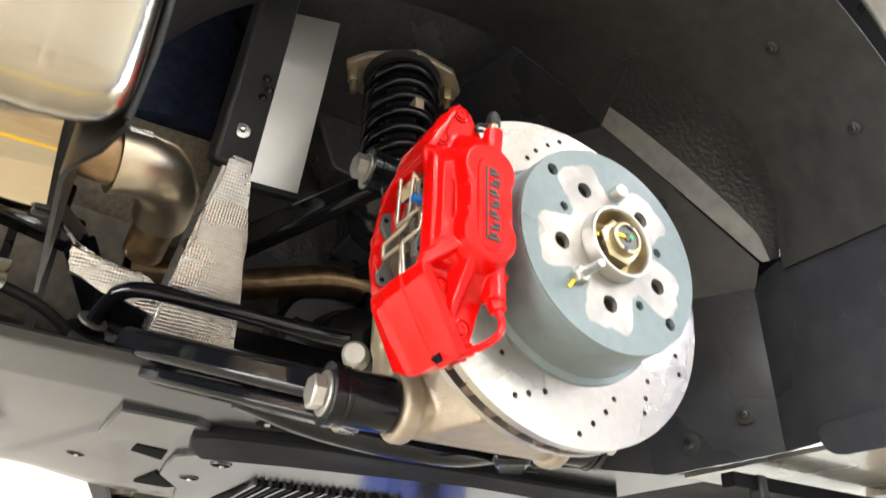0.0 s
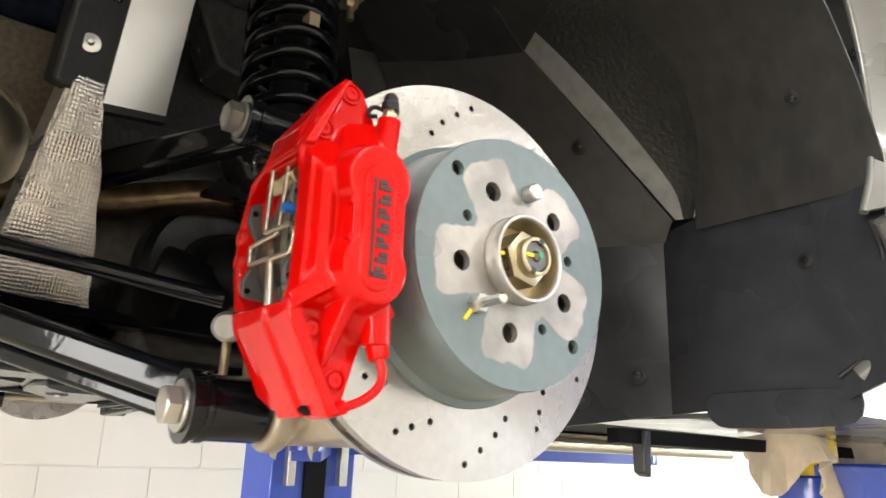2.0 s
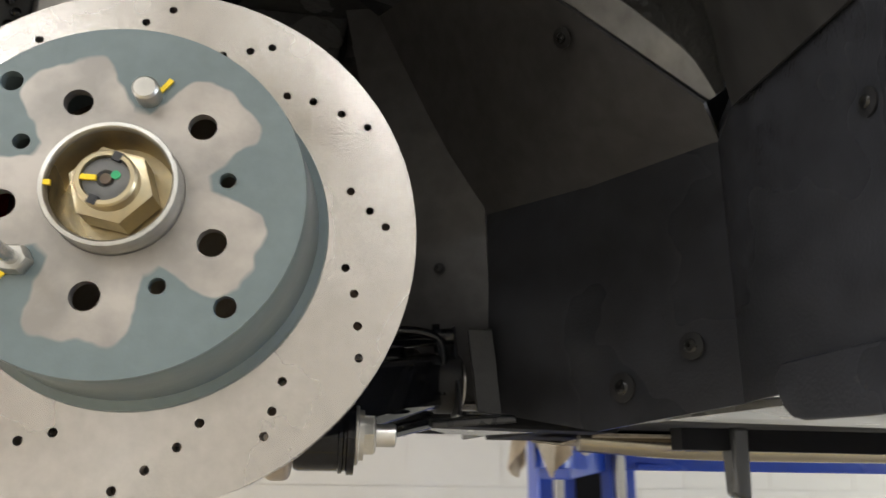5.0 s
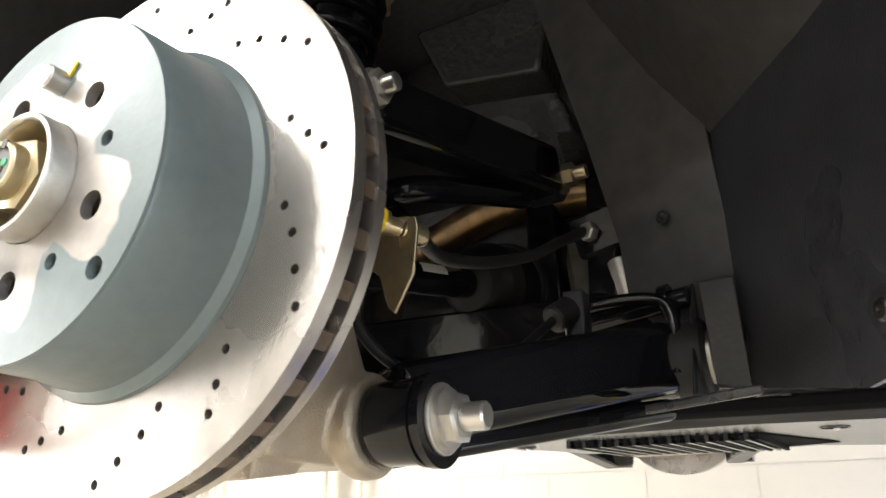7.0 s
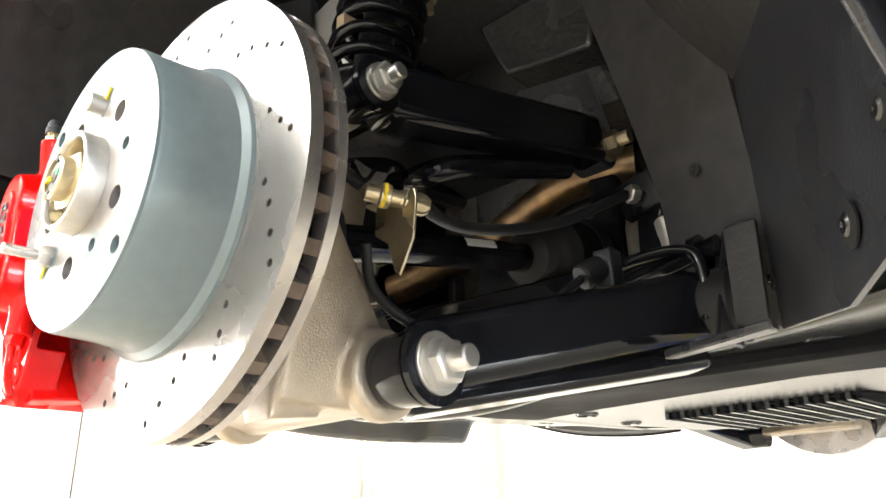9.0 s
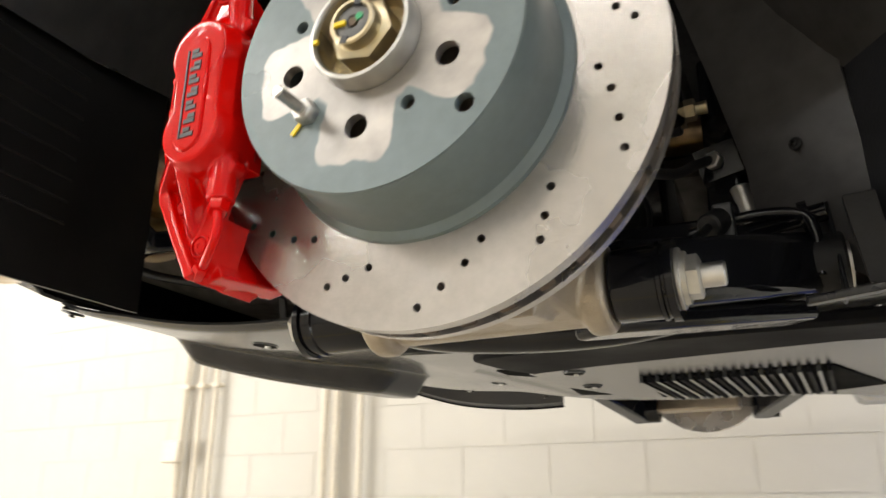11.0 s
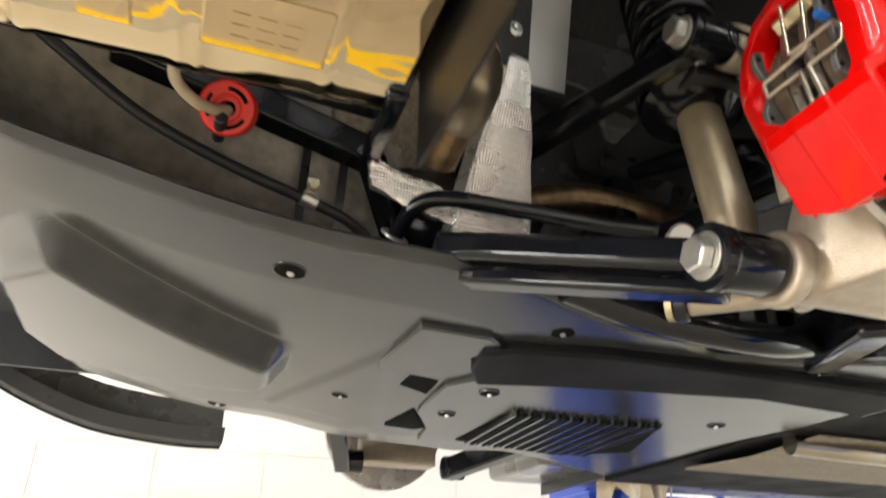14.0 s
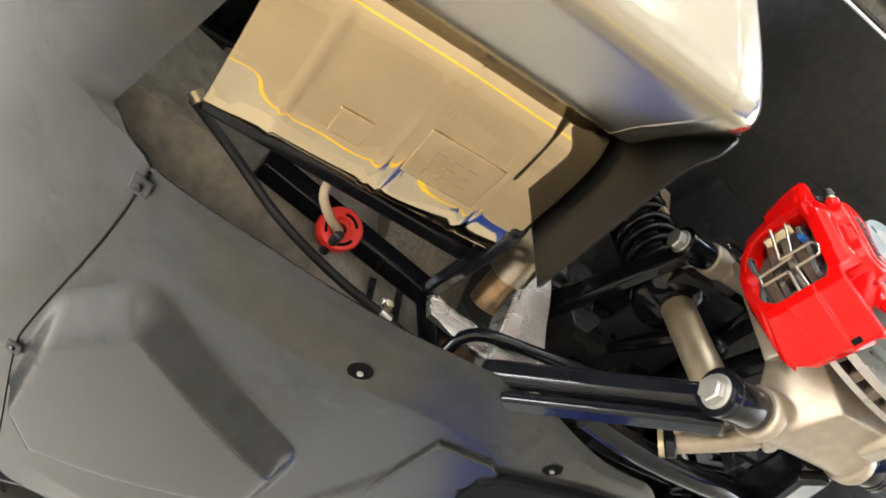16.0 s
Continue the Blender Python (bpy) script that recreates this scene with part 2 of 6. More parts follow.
def cyl(a, b, r, segs=32, r2=None, edge=0.0):
    n = (Vector(b) - Vector(a)).length
    r2 = r if r2 is None else r2
    e = edge
    prof = [(r - e, 0), (r, e), (r2, n - e), (r2 - e, n)] if e else [(r, 0), (r2, n)]
    return lathe(prof, a, b, segs)


def smooth_line(points, n=8):
    """A Catmull-Rom line through the points."""
    p = [Vector(v) for v in points]
    p = [p[0] * 2 - p[1]] + p + [p[-1] * 2 - p[-2]]
    out = []
    for i in range(1, len(p) - 2):
        a, b, c, d = p[i - 1 : i + 3]
        for k in range(n):
            t = k / n
            out.append(0.5 * (2 * b + (c - a) * t + (2 * a - 5 * b + 4 * c - d) * t * t + (3 * b - a - 3 * c + d) * t**3))
    return out + [p[-2]]


def tube(points, r, segs=12, n=8, smooth=True, radii=None):
    """A round tube along a line."""
    line = smooth_line(points, n) if smooth else [Vector(v) for v in points]
    bm = bmesh.new()
    rings = []
    side = None
    for i, p in enumerate(line):
        t = (line[min(i + 1, len(line) - 1)] - line[max(i - 1, 0)]).normalized()
        if side is None:
            side = t.orthogonal().normalized()
        side = (side - t * side.dot(t)).normalized()
        up = t.cross(side)
        rr = r if radii is None else radii[0] + (radii[1] - radii[0]) * i / (len(line) - 1)
        rings.append([bm.verts.new(p + rr * (math.cos(k * math.tau / segs) * side + math.sin(k * math.tau / segs) * up)) for k in range(segs)])
    for p, q in zip(rings, rings[1:]):
        for k in range(segs):
            bm.faces.new((p[k], p[(k + 1) % segs], q[(k + 1) % segs], q[k]))
    bm.faces.new(rings[0]), bm.faces.new(rings[-1])
    return bm


def prism(outline, a, b, axis="y"):
    """An outline in the two other axes, drawn out along one axis from a to b."""
    def at(u, v, w):
        return {"y": (u, w, v), "x": (w, u, v), "z": (u, v, w)}[axis]
    bm = bmesh.new()
    lo, hi = [[bm.verts.new(at(u, v, w)) for u, v in outline] for w in (a, b)]
    n = len(outline)
    for k in range(n):
        bm.faces.new((lo[k], lo[(k + 1) % n], hi[(k + 1) % n], hi[k]))
    bm.faces.new(lo), bm.faces.new(hi)
    return bm


def hull(points):
    bm = bmesh.new()
    for p in points:
        bm.verts.new(p)
    bmesh.ops.convex_hull(bm, input=bm.verts)
    bmesh.ops.delete(bm, geom=[v for v in bm.verts if not v.link_faces], context="VERTS")
    return bm


def ring(c, r, axis="y", n=24):
    x, y, z = c
    out = []
    for k in range(n):
        u, v = r * math.cos(k * math.tau / n), r * math.sin(k * math.tau / n)
        out.append({"y": (x + u, y, z + v), "x": (x, y + u, z + v), "z": (x + u, y + v, z)}[axis])
    return out


def hex_head(a, b, r, segs=6):
    return lathe([(r * 0.9, 0), (r, 0.0012), (r, (Vector(b) - Vector(a)).length - 0.0015), (r * 0.86, (Vector(b) - Vector(a)).length)], a, b, segs)


def sheet(rows, thick):
    """A sheet through rows of points, given a thickness."""
    bm = bmesh.new()
    grid = [[bm.verts.new(p) for p in row] for row in rows]
    for p, q in zip(grid, grid[1:]):
        for k in range(len(p) - 1):
            bm.faces.new((p[k], p[k + 1], q[k + 1], q[k]))
    bmesh.ops.recalc_face_normals(bm, faces=bm.faces)
    bmesh.ops.solidify(bm, geom=bm.faces[:], thickness=thick)
    return bm


def holed_plate(outer, inner, holes, y0, y1, segs=96, hole_segs=12):
    """A round plate in the disc's plane from radius inner to outer, from y0 (outside) to y1, with holes (x, z, r) through it."""
    bm = bmesh.new()
    loops = [(0, 0, outer, segs), (0, 0, inner, segs)] + [(x, z, r, hole_segs) for x, z, r in holes]
    edges = []
    for cx, cz, r, n in loops:
        vs = [bm.verts.new((cx + r * math.cos(k * math.tau / n), y0, cz + r * math.sin(k * math.tau / n))) for k in range(n)]
        edges += [bm.edges.new((vs[k], vs[(k + 1) % n])) for k in range(n)]
    bmesh.ops.triangle_fill(bm, edges=edges, use_beauty=True, use_dissolve=False)
    got = bmesh.ops.extrude_face_region(bm, geom=bm.faces[:])
    bmesh.ops.translate(bm, vec=(0, y1 - y0, 0), verts=[v for v in got["geom"] if isinstance(v, bmesh.types.BMVert)])
    return moved(bm, Matrix.Translation((0, 0, Z0)))


# ---- place ----

# ---- room ----
WALL_Y = 2.75
part("floor", box(-7, 9, -7, WALL_Y + 0.2, -0.2, 0), floor_paint, smooth=False)
tagged(bpy.data.objects["floor"], "tan epoxy-painted workshop floor", "floor", kind="structure")
tagged(part("floor_band", box(-7, 9, 2.14, WALL_Y, 0.0, 0.004), floor_grey, smooth=False), "grey painted strip of floor along the wall", "floor marking", kind="structure")
for y0 in (-0.72, 2.03):
    tagged(part("floor_line", box(-7, 9, y0, y0 + 0.11, 0.0, 0.005), yellow_paint, smooth=False), "yellow bay line painted on the floor", "floor marking", kind="structure")
tagged(part("ceiling", box(-7, 9, -7, WALL_Y + 0.2, ROOM_TOP, ROOM_TOP + 0.2), ceiling_white, smooth=False), "white workshop ceiling", "ceiling", kind="structure")
def end_wall(x0, x1, y0, y1):
    """A wall across the hall with an assumed, unseen door opening from y0 to y1."""
    return join(box(x0, x1, -7, y0, 0, ROOM_TOP), box(x0, x1, y1, WALL_Y, 0, ROOM_TOP), box(x0, x1, y0, y1, 3.5, ROOM_TOP), box(x0, x1, y0, y1, 0, 0.3))


for nm, bx in (("wall_west", end_wall(-7.2, -7, -3.4, 0.2)), ("wall_east", end_wall(9, 9.2, -4.2, -0.6)), ("wall_south", box(-7.2, 9.2, -7.2, -7, 0, ROOM_TOP))):
    tagged(part(nm, bx, wall_paint, smooth=False), "cream painted workshop wall", "wall", kind="structure")
wall = part("wall_north", box(-7, 9, WALL_Y + 0.012, WALL_Y + 0.2, 0, ROOM_TOP), wall_paint, smooth=False)
tagged(wall, "cream painted concrete block wall", "wall", kind="structure")
# block courses
COURSE, BLOCK = 0.205, 0.405
shape = box(0, BLOCK - 0.004, WALL_Y + 0.0095, WALL_Y + 0.02, 0, COURSE - 0.005)
first = part("block", shape, wall_paint, wall, smooth=False, bevel=0.0)
made = 0
for row in range(4, 14):
    for col in range(-11, 8):
        at = Matrix.Translation((col * BLOCK + (row % 2) * BLOCK / 2, 0, row * COURSE + 0.1))
        if made == 0:
            first.matrix_basis = at
        else:
            o = new("block", first.data)
            o.parent, o.matrix_basis = wall, at
        made += 1
# strip lights in the ceiling, with housings at the added lamps too
for lx, ly in LAMPS:
    o = thing("ceiling_light", "white strip light fixed to the ceiling", "ceiling light", "workshop strip lights")
    part("housing", box(lx - 1.2, lx + 1.2, ly - 0.2, ly + 0.2, ROOM_TOP - 0.1, ROOM_TOP), ceiling_white, o, bevel=0.01)
# conduits on the wall
for x0, r in ((-2.9, 0.022), (-2.78, 0.016), (-2.68, 0.016), (-1.95, 0.018), (-1.88, 0.018), (-1.74, 0.016)):
    o = thing("wall_conduit", "painted pipe running up the block wall", "pipe", "wall pipes")
    part("pipe", cyl((x0, WALL_Y - 0.03, 0.3), (x0, WALL_Y - 0.03, ROOM_TOP - 0.002), r, 16), dark_pipe, o)
    for zz in (1.05, 1.9, 3.1):
        part("clip", box(x0 - r * 1.6, x0 + r * 1.6, WALL_Y - 0.05, WALL_Y, zz, zz + 0.02), dark_pipe, o)
o = thing("junction_box", "painted metal junction box on a wall pipe", "junction box")
part("body", box(-2.96, -2.84, WALL_Y - 0.1, WALL_Y - 0.052, 1.5, 1.62), dark_pipe, o, bevel=0.01)

# ---- car body: undertray ----
CY = 0.842  # the car's middle


def ease(t):
    t = max(0.0, min(1.0, t))
    return t * t * (3 - 2 * t)


def tray_z(x, y):
    d = -x - 0.12
    z = 1.486 + (0.045 * d if d > 0 else 0.02 * d)
    if x < -0.40:
        z += 0.46 * (x + 0.40) ** 2
    return z + (0.01 + 0.035 * ease((-0.15 - x) / 0.25)) * (y - 0.5)


def tray_edge(x):
    """The undertray's side edge, right of the car."""
    if x < -0.32:
        return 0.383
    if x < 0:
        return 0.383 + 0.065 * ease((x + 0.32) / 0.28)
    if x < 0.1:
        return 0.448 + 0.045 * ease(x / 0.1)
    return 0.493 - 0.11 * ((x - 0.1) / 0.26) ** 1.3


def seam_x(y):
    """The joint between undertray and bumper."""
    return -0.772 - 0.05 * ease((CY - abs(y - CY) - 0.38) / 0.55)


def half(x, y, a, b, run):
    """0 to 1 across a line from a to b, to its left, over a run."""
    (ax, ay), (bx, by) = a, b
    n = math.hypot(bx - ax, by - ay)
    return ease(((bx - ax) * (y - ay) - (by - ay) * (x - ax)) / n / run)


BLISTER = (((-0.70, 0.525), (-0.425, 0.700), 0.058), ((-0.408, 0.70), (-0.395, 0.90), 0.045), ((-0.42, 0.875), (-0.735, 1.062), 0.020), ((-0.735, 1.062), (-0.80, 0.97), 0.016), ((-0.803, 0.99), (-0.797, 0.70), 0.022), ((-0.80, 0.68), (-0.70, 0.50), 0.05))


def blister(x, y):
    """How far the pressed blister stands off the panel."""
    h = 0.040
    for a, b, run in BLISTER:
        h *= half(x, y, a, b, run)
        if h <= 0:
            return 0.0
    return h


undertray = thing("undertray", "grey plastic undertray panel below the car's tail", "undertray")
rows = []
NX, NY = 230, 170
for i in range(NX + 1):
    u = i / NX
    e = tray_edge(-0.785 + u * 1.285)
    rows.append([])
    for j in range(NY + 1):
        y = e + j * (2 * CY - 2 * e) / NY
        x = seam_x(y) + 0.002 + u * (0.498 - seam_x(y))
        rim = y - e if y < CY else 2 * CY - e - y
        fold = 0.085 * max(0.0, 0.115 - rim) * ease((0.0 - x) / 0.2) * ease((x + 0.76) / 0.15)
        curl = 0.006 * math.exp(-((rim / 0.008) ** 2))
        dish = 0.010 * ease((y - 0.60) / 0.02) * ease((x + 0.335 + 0.25 * (y - 0.8)) / 0.02) * ease((-0.24 + 0.2 * (y - 0.8) - x) / 0.03) if y < 1.1 else 0.0
        rows[-1].append((x, y, tray_z(x, y) + 0.004 + fold + curl - blister(x, y) - dish * 0.4))
part("panel", sheet(rows, 0.004), tray_plastic, undertray)


# ribbed cooling duct, raised on the panel
def slab(outline, drop, th, mat, name, parent, label="", bevel=0.002):
    bm = bmesh.new()
    lo, hi = [[bm.verts.new((x, y, tray_z(x, y) - d)) for x, y in outline] for d in (drop + th, drop)]
    n = len(outline)
    for k in range(n):
        bm.faces.new((lo[k], lo[(k + 1) % n], hi[(k + 1) % n], hi[k]))
    bm.faces.new(lo), bm.faces.new(hi)
    return part(name, bm, mat, parent, label, bevel=bevel)


slab([(-0.154, 0.70), (-0.183, 0.645), (-0.195, 0.575), (-0.165, 0.546), (-0.036, 0.512), (0.14, 0.50), (0.45, 0.49), (0.45, 0.60), (0.24, 0.59), (-0.034, 0.655)], -0.003, 0.018, tray_black, "duct", undertray, "glossy black air duct", 0.005)
slab([(-0.154, 0.703), (-0.034, 0.658), (0.24, 0.593), (0.45, 0.61), (0.45, 0.72), (0.40, 1.02), (0.24, 1.15), (-0.10, 1.13), (-0.115, 1.03), (-0.168, 0.92), (-0.175, 0.84), (-0.18, 0.755)], -0.003, 0.010, tray_plastic, "cover_plate", undertray, "grey plastic cover plate", 0.003)
# closed slab, coloured near-black as the shade behind the slats
slab([(-0.03, 0.838), (0.235, 0.806), (0.315, 1.03), (0.20, 1.125), (-0.038, 1.085)], 0.0075, 0.001, gap_shade_black, "louvre_gap_shade", undertray, "", 0.0)
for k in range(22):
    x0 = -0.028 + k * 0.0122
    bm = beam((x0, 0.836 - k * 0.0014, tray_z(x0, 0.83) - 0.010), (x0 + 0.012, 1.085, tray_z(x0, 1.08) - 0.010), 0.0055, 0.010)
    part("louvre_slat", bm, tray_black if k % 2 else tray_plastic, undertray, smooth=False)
slab([(-0.290, 0.540), (-0.294, 0.700), (-0.288, 0.735), (-0.274, 0.752), (-0.196, 0.622), (-0.176, 0.552), (-0.20, 0.535)], -0.003, 0.011, tray_plastic, "triangle_boss", undertray, "pressed triangular boss", 0.003)
# near-black patches stand for the shade of cut-outs that aren't open
slab([(-0.234, 0.756), (-0.190, 0.755), (-0.184, 0.828), (-0.234, 0.807)], -0.002, 0.0035, gap_shade_black, "cut_out_shade", undertray, "", 0.0)
slab([(-0.172, 0.93), (-0.117, 1.035), (-0.13, 1.06), (-0.186, 1.062)], -0.002, 0.0055, gap_shade_black, "cut_out_shade", undertray, "", 0.0)
slab([(0.106, 0.573), (0.143, 0.532), (0.172, 0.538), (0.208, 0.554), (0.181, 0.616), (0.148, 0.651), (0.097, 0.625)], -0.003, 0.008, tray_plastic, "pressed_boss", undertray, "", 0.003)
slab([(-0.335, 0.86), (-0.27, 0.80), (-0.255, 0.90), (-0.24, 0.98), (-0.33, 0.985)], -0.003, 0.007, tray_plastic, "pressed_boss", undertray, "", 0.003)
for x, y, r in ((-0.457, 0.470, 0.0165), (-0.480, 1.192, 0.0165), (-0.123, 0.497, 0.0145), (-0.262, 0.831, 0.019), (-0.109, 0.754, 0.0145), (-0.122, 0.905, 0.0145), (0.317, 0.77, 0.0145), (0.28, 0.50, 0.0145), (-0.300, 0.930, 0.013)):
    rim = min(y - tray_edge(x), 2 * CY - tray_edge(x) - y)
    lift = 0.085 * max(0.0, 0.115 - rim) * ease((0.0 - x) / 0.2)
    plate = 0.007 if x > -0.17 and 0.6 < y < 1.0 else 0.004 if x > -0.34 and 0.85 < y < 1.0 else 0.0
    p = Vector((x, y, tray_z(x, y) + lift - plate))
    g = Vector((0, 0, 1))
    g.x = -(tray_z(x + 0.01, y) - tray_z(x - 0.01, y)) / 0.02
    g.y = -(tray_z(x, y + 0.01) - tray_z(x, y - 0.01)) / 0.02 + (0.085 if lift else 0.0)
    g.normalize()
    collar = part("fixing_hole", lathe([(r, 0.002), (r, -0.0012), (r * 1.12, -0.0008), (r * 1.16, 0.002)], p, p + g, 28, True), tray_plastic, undertray)
    # near-black disc painted in for the hole's inner shade
    part("hole_shade", cyl(p - g * 0.0008, p + g * 0.002, r * 1.01, 28), gap_shade_black, collar)
    part("bolt", hex_head(p + g * 0.001 + Vector((0.002, 0.004, 0)), p - g * 0.0035 + Vector((0.002, 0.004, 0)), r * 0.27), bolt_steel, collar)

# ---- rear bumper skin ----
bumper = thing("rear_bumper", "grey painted lower skin of the rear bumper", "bumper")


def bumper_edge(y):
    """The bumper's forward edge, with the notched corner beside the undertray."""
    v = CY - abs(y - CY)
    if v > 0.385:
        return seam_x(y) + 0.004
    if v > 0.356:
        return -0.831 + 0.059 * ease((v - 0.356) / 0.029)
    if v > 0.148:
        return -0.831 + 0.054 * (0.356 - v) / 0.208
    return -0.777 + 0.30 * (0.148 - v)


rows = []
ys = sorted([-0.12 + j * (2 * CY + 0.24) / 60 for j in range(61)] + [0.356, 0.363, 0.37, 0.377, 0.385, 0.148, 2 * CY - 0.356, 2 * CY - 0.37, 2 * CY - 0.385])
for i in range(19):
    t = i / 18
    rows.append([])
    for y in ys:
        x = bumper_edge(y) * (1 - t) + -1.36 * t
        side = max(0, (abs(y - CY) - 0.60) / 0.36)
        curl = 0.012 * math.exp(-((t / 0.03) ** 2)) if y < 0.37 else 0.0
        tail = 0.95 * max(0.0, -0.85 - x) ** 2 + 0.11 * ease((y - 1.12) / 0.4)
        rows[-1].append((x, y, tray_z(x, y) + 0.0075 + 0.035 * side**2 + curl + tail))
part("skin", sheet(rows, 0.005), tray_plastic, bumper)
for y in (0.404, 0.86):
    x = seam_x(y)
    z = tray_z(x, y)
    tab = part("bracket", moved(box(-0.012, 0.012, -0.013, 0.013, -0.002, 0.002), Matrix.Translation((x, y, z - 0.005)) @ Matrix.Rotation(radians(18), 4, "Y")), black_satin, bumper, bevel=0.003)
    part("screw", hex_head((x, y, z - 0.005), (x - 0.002, y, z - 0.011), 0.0048), screw_black, tab)
# black tube added to draw the joint's shaded line; no real gasket
part("seam_dark_line", tube([(seam_x(y) + 0.0015, y, tray_z(seam_x(y), y) + 0.0005) for y in [0.385 + 0.03 * k for k in range(31)]], 0.0022, 8, smooth=False), gap_shade_black, bumper)
# far corner of the skin, where it ends at the other wheel arch
EDGE = smooth_line([(-0.434, 1.765, 1.563), (-0.52, 1.763, 1.561), (-0.62, 1.758, 1.566), (-0.75, 1.742, 1.582), (-0.87, 1.70, 1.615), (-0.97, 1.64, 1.655), (-1.06, 1.54, 1.71), (-1.12, 1.40, 1.76)], 5)
part("corner_skin", sheet([[q + Vector((0, 0.004 * k, 0.030 * k)) for q in EDGE] for k in range(5)], 0.004), body_paint, bumper, "painted far corner of the bumper")
flange = part("corner_flange", sheet([[q + Vector((0.0, -0.004, 0.003)) for q in EDGE], [q + Vector((0.004, -0.030, 0.010)) for q in EDGE], [q + Vector((0.006, -0.040, 0.045)) for q in EDGE]], 0.003), black_satin, bumper, "dark folded flange inside the bumper corner")
part("screw", hex_head((-0.475, 1.728, 1.590), (-0.475, 1.722, 1.588), 0.008), screw_black, flange)
part("corner_bead", tube([q + Vector((0, -0.002, -0.001)) for q in EDGE], 0.0035, 8, smooth=False), tray_black, bumper)

# ---- wheelhouse ----
R_ARCH = 0.428
wheelhouse = thing("wheelhouse", "dark grey plastic and sealed steel wheelhouse of the car", "wheel arch")


def joint_y(a):
    """Where the arch ends and the crescent begins."""
    u = (math.degrees(a) - 21) / 45
    return 0.105 - 0.048 * 4 * u * (1 - u) if 0 < u < 1 else 0.105


rows = []
for i in range(41):
    a = radians(19 + 138 * i / 40)
    rows.append([(R_ARCH * math.cos(a), y, Z0 + R_ARCH * math.sin(a)) for y in (-0.112, -0.09, -0.03, 0.03, joint_y(a))])
part("arch_liner", sheet(rows, 0.004), arch_seal, wheelhouse, "curved black sealed wheel arch liner")
# crescent between the arch and the straight edge of the inner panel
TIP, TOP = Vector((0.400, 0.131, 1.708)), Vector((0.212, 0.212, 1.912))
strip_rows, crest_rows = [], []
for i in range(21):
    u = i / 20
    a = radians(21 + 45 * u)
    q = Vector((R_ARCH * math.cos(a), joint_y(a), Z0 + R_ARCH * math.sin(a)))
    chord = TIP.lerp(TOP, u)
    bow = 4 * u * (1 - u)
    mid = chord + (q - chord) * min(0.45, 0.02 / max(0.001, (q - chord).length) + 0.1)
    strip_rows.append([chord, mid])
    crest_rows.append([mid, mid.lerp(q, 0.5) + Vector((0.006, 0, 0.006)) * bow, q])
# narrow lit face, its brightness painted in
part("edge_strip", sheet(strip_rows, 0.003), lit_strip, wheelhouse, "grey edge strip, coloured paler for the light on it")
part("crescent", sheet(crest_rows, 0.003), crescent_seal, wheelhouse, "stippled black crescent")
part("corner_gusset", sheet([[(0.176, 0.104, 1.940), (0.176, 0.104, 1.940 + 0.0005)], [(0.214, 0.213, 1.909), (0.170, 0.212, 1.947)], [(0.200, 0.26, 1.922), (0.150, 0.26, 1.957)]], 0.003), arch_seal, wheelhouse)
rows = []
for i in range(31):
    a = radians(66 + 91 * i / 30)
    rows.append([(R_ARCH * math.cos(a), 0.105, Z0 + R_ARCH * math.sin(a)), (R_ARCH * math.cos(a) * 0.98, 0.21, Z0 + R_ARCH * math.sin(a) + 0.006)])
part("step", sheet(rows, 0.004), arch_seal, wheelhouse)
# front panels: lower upright, upper leaning, and the outer one
F1, F2 = (0.427, 0.168), (0.277, 0.42)
MX, MY = (F1[0] + F2[0]) / 2, (F1[1] + F2[1]) / 2
part("front_panel", sheet([[(F1[0], F1[1], 1.470), (F1[0], F1[1], 1.69)], [(MX, MY, 1.452), (MX, MY, 1.69)], [(F2[0], F2[1], 1.475), (F2[0], F2[1], 1.70)]], 0.004), liner_plastic, wheelhouse, "flat black lower liner panel")
part("upper_panel", sheet([[(F1[0], F1[1], 1.69), (0.397, 0.135, 1.707), (0.212, 0.212, 1.910)], [(MX, MY, 1.69), (0.30, 0.30, 1.75), (0.185, 0.33, 1.94)], [(F2[0], F2[1], 1.70), (0.23, 0.43, 1.78), (0.14, 0.44, 1.97)]], 0.004), sealed_steel, wheelhouse)
part("inner_panel", sheet([[(F2[0], F2[1], 1.475), (F2[0], F2[1], 1.60), (F2[0] - 0.006, F2[1], 1.72), (0.21, 0.43, 1.98)], [(0.178, 0.466, 1.565), (0.174, 0.466, 1.63), (0.152, 0.466, 1.74), (0.098, 0.46, 1.98)]], 0.004), sealed_steel, wheelhouse)
part("outer_panel", sheet([[(F1[0], F1[1], 1.470), (F1[0], F1[1], 1.70)], [(0.428, 0.11, 1.474), (0.410, 0.11, 1.705)], [(0.434, 0.04, 1.474), (0.410, 0.04, 1.705)], [(0.426, -0.03, 1.476), (0.408, -0.03, 1.705)], [(0.400, -0.10, 1.50), (0.400, -0.108, 1.70)]], 0.004), liner_plastic, wheelhouse)
FLAP = [(0.121, 1.484), (0.119, 1.472), (0.114, 1.462), (0.105, 1.4555), (0.092, 1.453), (0.03, 1.4525), (-0.030, 1.4545), (-0.044, 1.458), (-0.052, 1.465), (-0.055, 1.478), (-0.053, 1.492), (0.0, 1.494), (0.06, 1.494), (0.11, 1.493)]
part("lower_flap", prism(FLAP, 0.4205, 0.4235, "x"), liner_plastic, wheelhouse, "round-cornered rubber flap below the liner", bevel=0.001)
